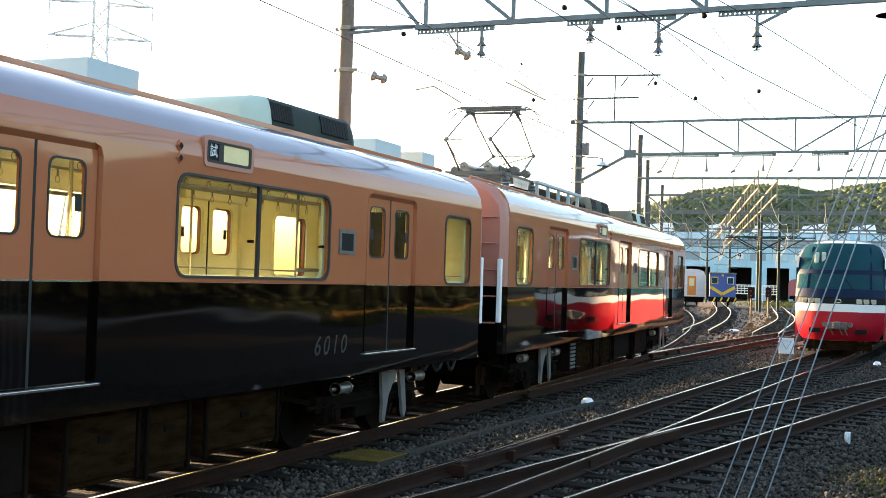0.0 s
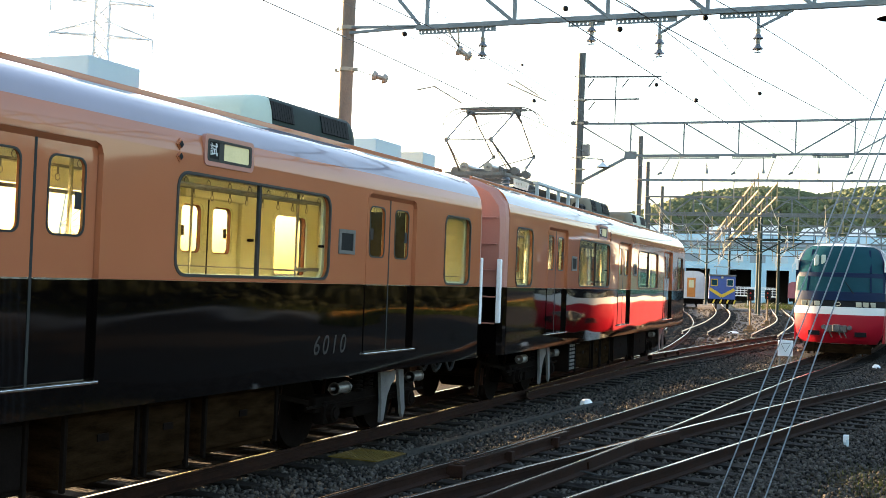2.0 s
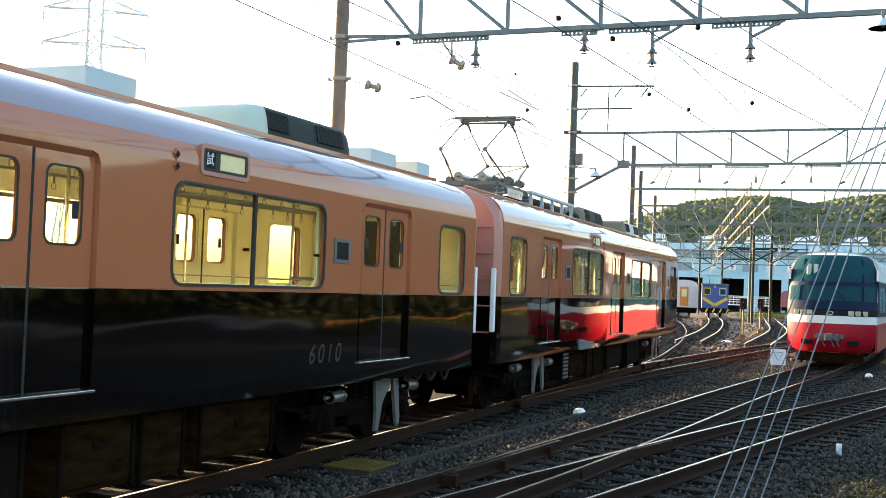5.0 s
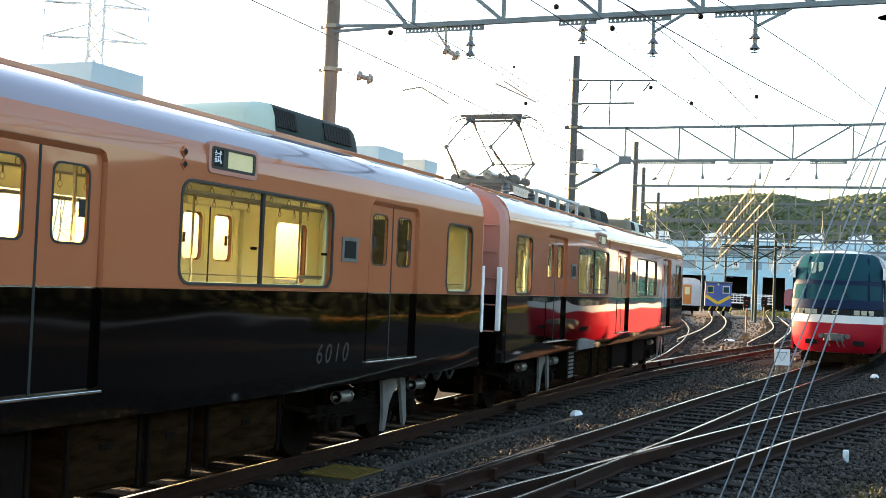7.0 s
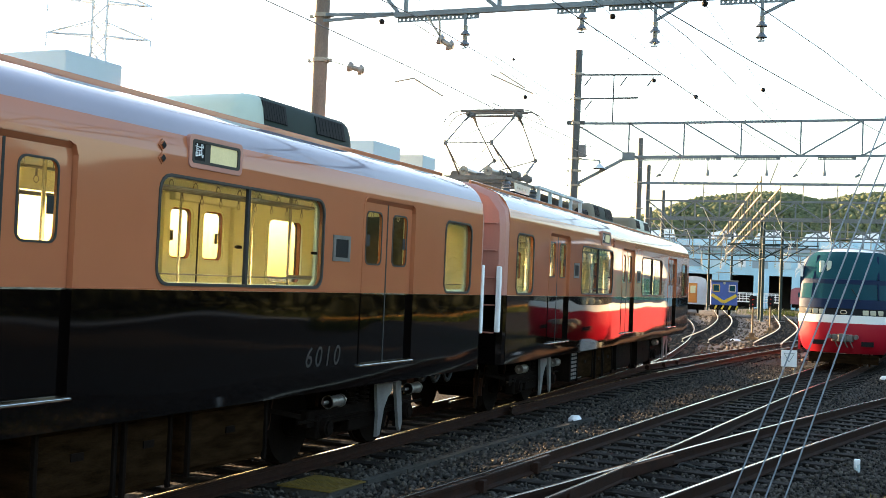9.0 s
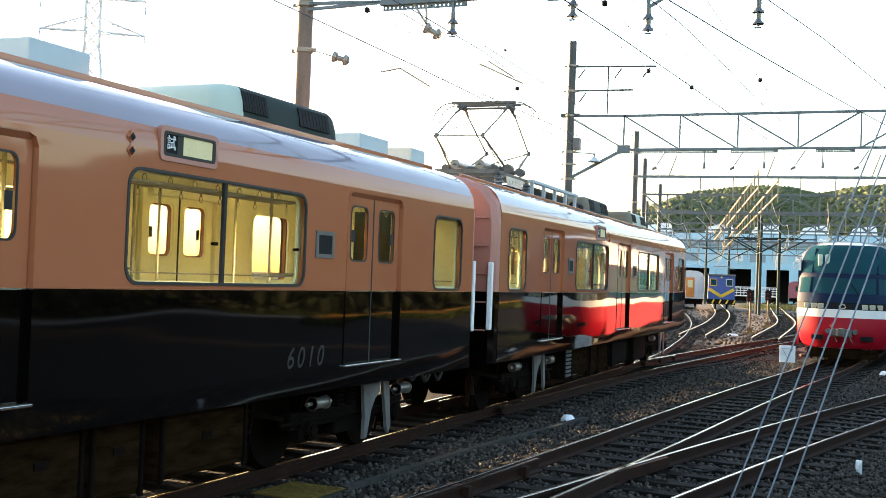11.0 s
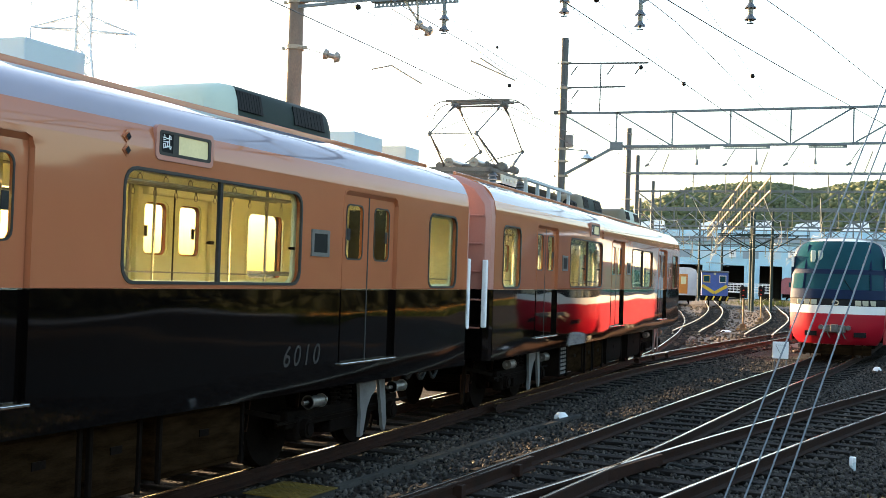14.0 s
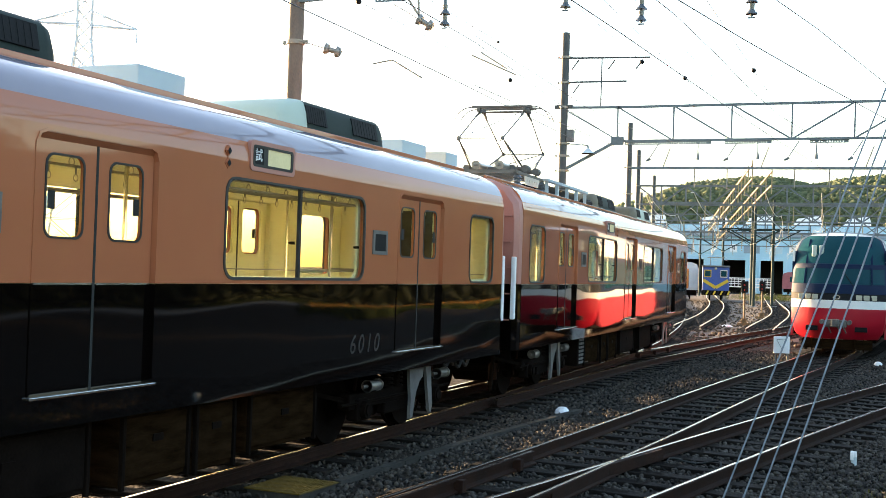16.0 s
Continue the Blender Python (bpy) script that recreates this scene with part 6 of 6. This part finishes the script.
def shed():
    root = empty("engine_shed", None, "long pale blue corrugated engine shed with open dark track doors", "shed")
    Y = 200.0
    doors = [(-37.6, -33.4), (-30.3, -26.4), (-23.9, -20.2), (-17.3, -13.6), (-10.8, -7.1), (-4.3, -0.6), (3, 6.7), (9.5, 13.2)]
    x0, x1, zt = -62, 30, 9.4
    bm = bmesh.new()
    edge = x0
    for a, b in doors + [(x1, x1)]:
        box(bm, edge, a, Y, Y + 0.4, -0.3, 5.4)
        edge = b
    box(bm, x0, x1, Y, Y + 0.4, 5.4, zt)
    part("front_wall", bm, SHEDBLUE, root)
    bm = bmesh.new()
    box(bm, x0, x1, Y + 14, Y + 14.3, -0.3, zt)
    box(bm, x0, x0 + 0.3, Y + 0.4, Y + 40, -0.3, zt)
    box(bm, x1 - 0.3, x1, Y + 0.4, Y + 40, -0.3, zt)
    part("inner_wall", bm, SHEDDARK, root)
    bm = bmesh.new()
    box(bm, x0 - 0.5, x1 + 0.5, Y - 0.5, Y + 40, zt, zt + 0.5)
    part("roof", bm, SHEDROOF, root)
    bm = bmesh.new()
    box(bm, x0, x1, Y + 3, Y + 30, zt + 0.5, zt + 2.2)
    part("clerestory", bm, SHEDBLUE, root)
    for k in range(30):
        bm = bmesh.new()
        box(bm, x0 + 1 + k * 3.0, x0 + 3.2 + k * 3.0, Y + 2.9, Y + 3.05, zt + 0.8, zt + 1.9)
        part("window_pane", bm, SHEDPALE, root)
    for k in range(int((x1 - x0) / 1.5)):
        bm = bmesh.new()
        xx = x0 + k * 1.5
        if not any(a - 0.3 < xx < b + 0.3 for a, b in doors):
            box(bm, xx, xx + 0.12, Y - 0.06, Y, -0.2, zt)
            part("cladding_rib", bm, SHEDBLUE, root)
        else:
            bm.free()
    for k in range(24):
        bm = bmesh.new()
        xx = x0 + 2 + k * 3.7
        box(bm, xx, xx + 2.6, Y - 0.08, Y + 0.02, 6.6, 7.9)
        part("window_pane", bm, SHEDPALE if k % 3 else SHEDROOF, root)
    for xx in (-44, -33, -25, -17, -9, 0, 9):
        bm = bmesh.new()
        q = [bm.verts.new(p) for p in ((xx - 2.2, Y + 4, zt + 2.2), (xx + 2.2, Y + 4, zt + 2.2), (xx + 2.2, Y + 10, zt + 2.2), (xx - 2.2, Y + 10, zt + 2.2))]
        tq = [bm.verts.new(p) for p in ((xx - 1.5, Y + 4.5, zt + 3.4), (xx + 1.9, Y + 4.5, zt + 3.9), (xx + 1.9, Y + 9.5, zt + 3.9), (xx - 1.5, Y + 9.5, zt + 3.4))]
        for k in range(4):
            bm.faces.new((q[k], q[(k + 1) % 4], tq[(k + 1) % 4], tq[k]))
        bm.faces.new(tq)
        part("roof_vent", bm, WHITE, root, "white roof ventilator")
    for xx, tx in ((-28.4, "4"), (-18.7, "5")):
        bm = bmesh.new()
        box(bm, xx - 0.6, xx + 0.6, Y - 0.3, Y - 0.15, 6.8, 8.1)
        pl = part("number_board", bm, WHITE, root, "white track number board")
        lettering(tx, 1.25, GRILLE, "number", pl, Matrix.Translation((xx, Y - 0.31, 7.45)) @ Matrix.Rotation(math.pi / 2, 4, "X"), 0.01)


shed()


def ridge(x):
    """Height of the hill's crest along x."""
    pts = ((-400, -4), (-220, -4), (-165, 8), (-130, 18), (-108, 25), (-88, 33), (-74, 39), (-55, 39.5), (-42, 38.5), (-33, 36.5), (-20, 39.5), (-8, 41), (15, 46), (60, 52), (160, 60), (400, 50))
    for (a, za), (b, zb) in zip(pts, pts[1:]):
        if a <= x <= b:
            return za + (zb - za) * (x - a) / (b - a)
    return 20


def hill():
    xs, ys = np.linspace(-400, 400, 110), np.linspace(300, 560, 16)
    V = []
    for j, y in enumerate(ys):
        k = math.sin(min(1.0, (y - 300) / 120) * math.pi / 2) if y < 420 else math.cos((y - 420) / 150 * math.pi / 2)
        V += [(x, y, max(-0.5, ridge(x) * k - 3 + 3 * noise.noise((x * 0.02, y * 0.02, 3)))) for x in xs]
    n = len(xs)
    F = [(j * n + i, j * n + i + 1, (j + 1) * n + i + 1, (j + 1) * n + i) for j in range(len(ys) - 1) for i in range(n - 1)]
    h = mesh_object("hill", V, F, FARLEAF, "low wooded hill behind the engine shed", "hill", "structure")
    rng = np.random.default_rng(3)
    pl = []
    for _ in range(42000):
        x, y = rng.uniform(-190, 120), 425 - 122 * rng.random() ** 1.5
        k = math.sin(min(1.0, (y - 300) / 120) * math.pi / 2)
        z = ridge(x) * k - 3 + 3 * noise.noise((x * 0.02, y * 0.02, 3))
        pl.append((x, y, z + rng.uniform(-0.5, 0.9), rng.uniform(0.9, 2.7)))
    scatter("far_wood", FARLEAF, pl, [lump(1, 0.33, s) for s in range(9)], "dense mixed green woodland on the hill, haze put into its colour", "woods")


hill()


def pylon():
    root = empty("power_pylon", pose(-99.4, 119, 0, 0, 0, 35), "tall pale lattice power pylon in haze", "pylon")
    H, bw, tw = 46.0, 4.5, 0.9

    def c(z, s):
        w = bw + (tw - bw) * min(1, z / 30) if z < 30 else tw
        return Vector((s[0] * w, s[1] * w, z))
    sg = ((-1, -1), (1, -1), (1, 1), (-1, 1))
    zs = [0, 7, 13, 18, 22, 25.5, 28, 30, 32, 34, 36, 38, 40, 42, 44, 46]
    for s in sg:
        bm = bmesh.new()
        q = [[bm.verts.new(c(z, s) + Vector((0.1 * u, 0.1 * v, 0))) for u, v in sg] for z in (0, 30, 46)]
        for lo, hi in zip(q, q[1:]):
            for k in range(4):
                bm.faces.new((lo[k], lo[(k + 1) % 4], hi[(k + 1) % 4], hi[k]))
        part("leg", bm, PYLON, root)
    for a, b in zip(zs, zs[1:]):
        for k in range(4):
            n = (k + 1) % 4
            for p, q, w in ((c(a, sg[k]), c(b, sg[n]), 0.15), (c(b, sg[k]), c(a, sg[n]), 0.09), (c(b, sg[k]), c(b, sg[n]), 0.09)):
                bm = bmesh.new()
                beam(bm, p, q, w)
                part("bracing", bm, PYLON, root)
    for z in (32, 36.5, 41):
        for s in (-1, 1):
            bm = bmesh.new()
            for d in (-0.8, 0.8):
                beam(bm, (s * tw, d, z), (s * 6.5, 0, z), 0.20)
                beam(bm, (s * tw, d, z + 1.8), (s * 6.5, 0, z), 0.16)
            beam(bm, (s * 6.5, 0, z), (s * 6.5, 0, z - 1.8), 0.16)
            part("cross_arm", bm, PYLON, root)


pylon()


# ---- trees and grass along the yard's edge ----
def tree(name, x, y, h, seed):
    rng = np.random.default_rng(seed)
    root = empty(name, Matrix.Translation((x, y, -0.2)), "leafy green tree at the edge of the yard", "tree", "trees along the yard")
    bm = bmesh.new()
    top = Vector((rng.uniform(-0.4, 0.4), rng.uniform(-0.4, 0.4), h * 0.6))
    cyl(bm, (0, 0, -0.2), top, 0.22, 10, 0.10)
    ends = [top]
    for k in range(8):
        a = rng.uniform(0, 6.28)
        b = top * rng.uniform(0.5, 1.0)
        e = b + Vector((math.cos(a) * h * 0.28, math.sin(a) * h * 0.28, h * rng.uniform(0.1, 0.35)))
        cyl(bm, b, e, 0.08, 6, 0.03)
        ends += [e, b.lerp(e, 0.6)]
    part("trunk", bm, BARK, root)
    V, F = [], []
    for _ in range(1500):
        c = ends[rng.integers(len(ends))]
        p = np.array(c) + rng.normal(0, h * 0.085, 3)
        u, v = rng.normal(0, 1, 3), rng.normal(0, 1, 3)
        u, v = u / np.linalg.norm(u) * 0.19, v / np.linalg.norm(v) * 0.13
        b = len(V)
        V += [tuple(p - u), tuple(p + v), tuple(p + u), tuple(p - v)]
        F.append((b, b + 1, b + 2, b + 3))
    me = bpy.data.meshes.new("crown")
    me.from_pydata(V, [], F)
    me.materials.append(LEAF)
    share("crown", me, root, Matrix())


for k, (tx, ty, th) in enumerate(((8, -6, 8), (9, -1, 7), (8.5, 4, 7.5), (9.5, 9, 8.5), (8, 13.5, 7), (9.5, 18, 8), (8.5, 23, 7.5), (10, 28, 8.5), (9, 34, 7), (11, 41, 8.5), (12, 50, 8), (14, 60, 9), (17, 72, 8), (20, 88, 9))):
    tree("tree", tx + 14, ty * 1.25, th, 20 + k)


def hedge():
    rng = np.random.default_rng(9)
    pl = []
    for _ in range(9000):
        y = rng.uniform(-8, 95)
        x = 22.0 + rng.normal(0, 0.9)
        pl.append((x, y, rng.uniform(-0.2, 4.6), rng.uniform(0.35, 0.85)))
    scatter("hedge", LEAF, pl, [lump(1, 0.4, s) for s in range(7)], "dense dark green undergrowth beside the yard", "undergrowth")


hedge()


def strip(name, xs, y0, y1, z, mat, label, category):
    """A long level strip of ground with uneven edges."""
    n = len(xs)
    V = [(x + 0.4 * noise.noise((y * 0.15, x, 8)), y, z) for y in np.arange(y0, y1, 1.5) for x in xs]
    F = [(n * j + i, n * j + i + 1, n * j + n + i + 1, n * j + n + i) for j in range(len(V) // n - 1) for i in range(n - 1)]
    mesh_object(name, V, F, mat, label, category, "structure")


strip("grass_verge", (14.3, 15.1, 15.9), 50, 120, -0.165, DRYGRASS, "sunlit dry yellow grass verge along the yard", "grass")
strip("service_road", (16.6, 17.6, 18.4), -14, 110, -0.165, CONCRETE, "narrow pale concrete service road beside the yard", "road")


def dry_grass():
    """Tall dead grass standing on the verge."""
    rng = np.random.default_rng(6)
    tufts = [(np.array([(-0.18 * c, -0.18 * d, 0), (0.18 * c, 0.18 * d, 0), (0.26 * c, 0.26 * d, 0.9), (-0.10 * c, -0.10 * d, 1.0)]), np.array([(0, 1, 2, 3)])) for c, d in ((1, 0), (0, 1), (0.7, 0.7), (0.7, -0.7))]
    pl = [(rng.uniform(14.4, 15.8), rng.uniform(50, 120), -0.18, rng.uniform(0.12, 0.36)) for _ in range(7000)]
    scatter("dry_grass", STRAW, pl, tufts, "tall straw-coloured dead grass on the verge", "grass")
    pl = [(rng.uniform(12.4, 14.2), rng.uniform(46, 110), -0.2, rng.uniform(0.15, 0.4)) for _ in range(6000)]
    scatter("meadow_grass", GRASSM, pl, tufts, "rough sunlit green grass beside the yard", "grass")


dry_grass()


def grass():
    rng = np.random.default_rng(5)
    blade = (np.array([(-0.012, 0, 0), (0.012, 0, 0), (0.02, 0.03, 0.6), (0.03, 0.09, 1.0)]), np.array([(0, 1, 2, 3)]))
    blade2 = (np.array([(0, -0.012, 0), (0, 0.012, 0), (-0.03, 0.02, 0.55), (-0.10, 0.03, 0.9)]), np.array([(0, 1, 2, 3)]))
    pl = []
    for _ in range(9000):
        y = rng.uniform(6, 60)
        x = rng.uniform(18.6, 21)
        pl.append((x, y, -0.2, rng.uniform(0.15, 0.5)))
    for _ in range(2200):
        pl.append((rng.normal(-0.05, 0.4), rng.normal(13.1, 0.9), -0.2, rng.uniform(0.04, 0.12)))
    for _ in range(4000):
        y = rng.uniform(38, 60)
        pl.append((rng.uniform(-0.8, 4.5), y, -0.2, rng.uniform(0.12, 0.3)))
    for _ in range(2500):
        pl.append((rng.normal(-15, 2.5), rng.uniform(128, 150), -0.2, rng.uniform(0.3, 0.8)))
    scatter("grass", GRASSM, pl, [blade, blade2], "patches of rough green grass beside the ballast", "grass")


grass()


def stones():
    rng = np.random.default_rng(11)
    pl = []
    while len(pl) < 62000:
        y = 7.5 + 32 * rng.random() ** 1.7
        x = rng.uniform(-6.45, 1.8)
        pl.append((x, y, -0.195 + rng.uniform(-0.01, 0.02), rng.uniform(0.024, 0.064)))
    scatter("ballast_stones", STONE, pl, [lump(1, 0.3, s) for s in range(8)], "loose dark crushed stones of the track bed", "ballast")


stones()


def yard_stones():
    rng = np.random.default_rng(15)
    pl = []
    for _ in range(3000):
        y = rng.uniform(42, 120)
        w = (y - 42) / 78
        x = rng.uniform(-9 - 16 * w, -3.5)
        pl.append((x, y, -0.17, rng.uniform(0.06, 0.18)))
    scatter("yard_stones", PALESTONE, pl, [lump(1, 0.3, s) for s in range(6)], "scattered pale and rusty stones between far tracks", "stones")


yard_stones()

# ---- what moves: the brown train creeps away along its track ----
SLIDE = ((0, -0.208), (0.5, -0.207), (1, -0.209), (1.5, -0.206), (2, -0.208), (2.5, -0.206), (3, -0.211), (3.5, -0.212), (4, -0.202), (6.5, 0.239), (7, 0.466), (7.5, 0.558), (8, 0.748), (8.5, 0.746), (9, 0.749), (11.5, 0.900), (12, 0.895), (12.5, 0.891), (13, 0.888), (13.5, 0.901), (14, 0.982), (14.5, 1.142), (15, 1.389), (15.5, 1.782), (16, 2.368))


def motions():
    d = Vector((-math.sin(radians(2.25)), math.cos(radians(2.25)), 0))
    walk(car_near, [(t, pose(-7.085, 5.71 + s, 0)) for t, s in SLIDE])
    walk(car_far, [(t, pose(-7.38 + d.x * s, 24.6 + d.y * s, 0, 0, 0, 2.25)) for t, s in SLIDE])


motions()
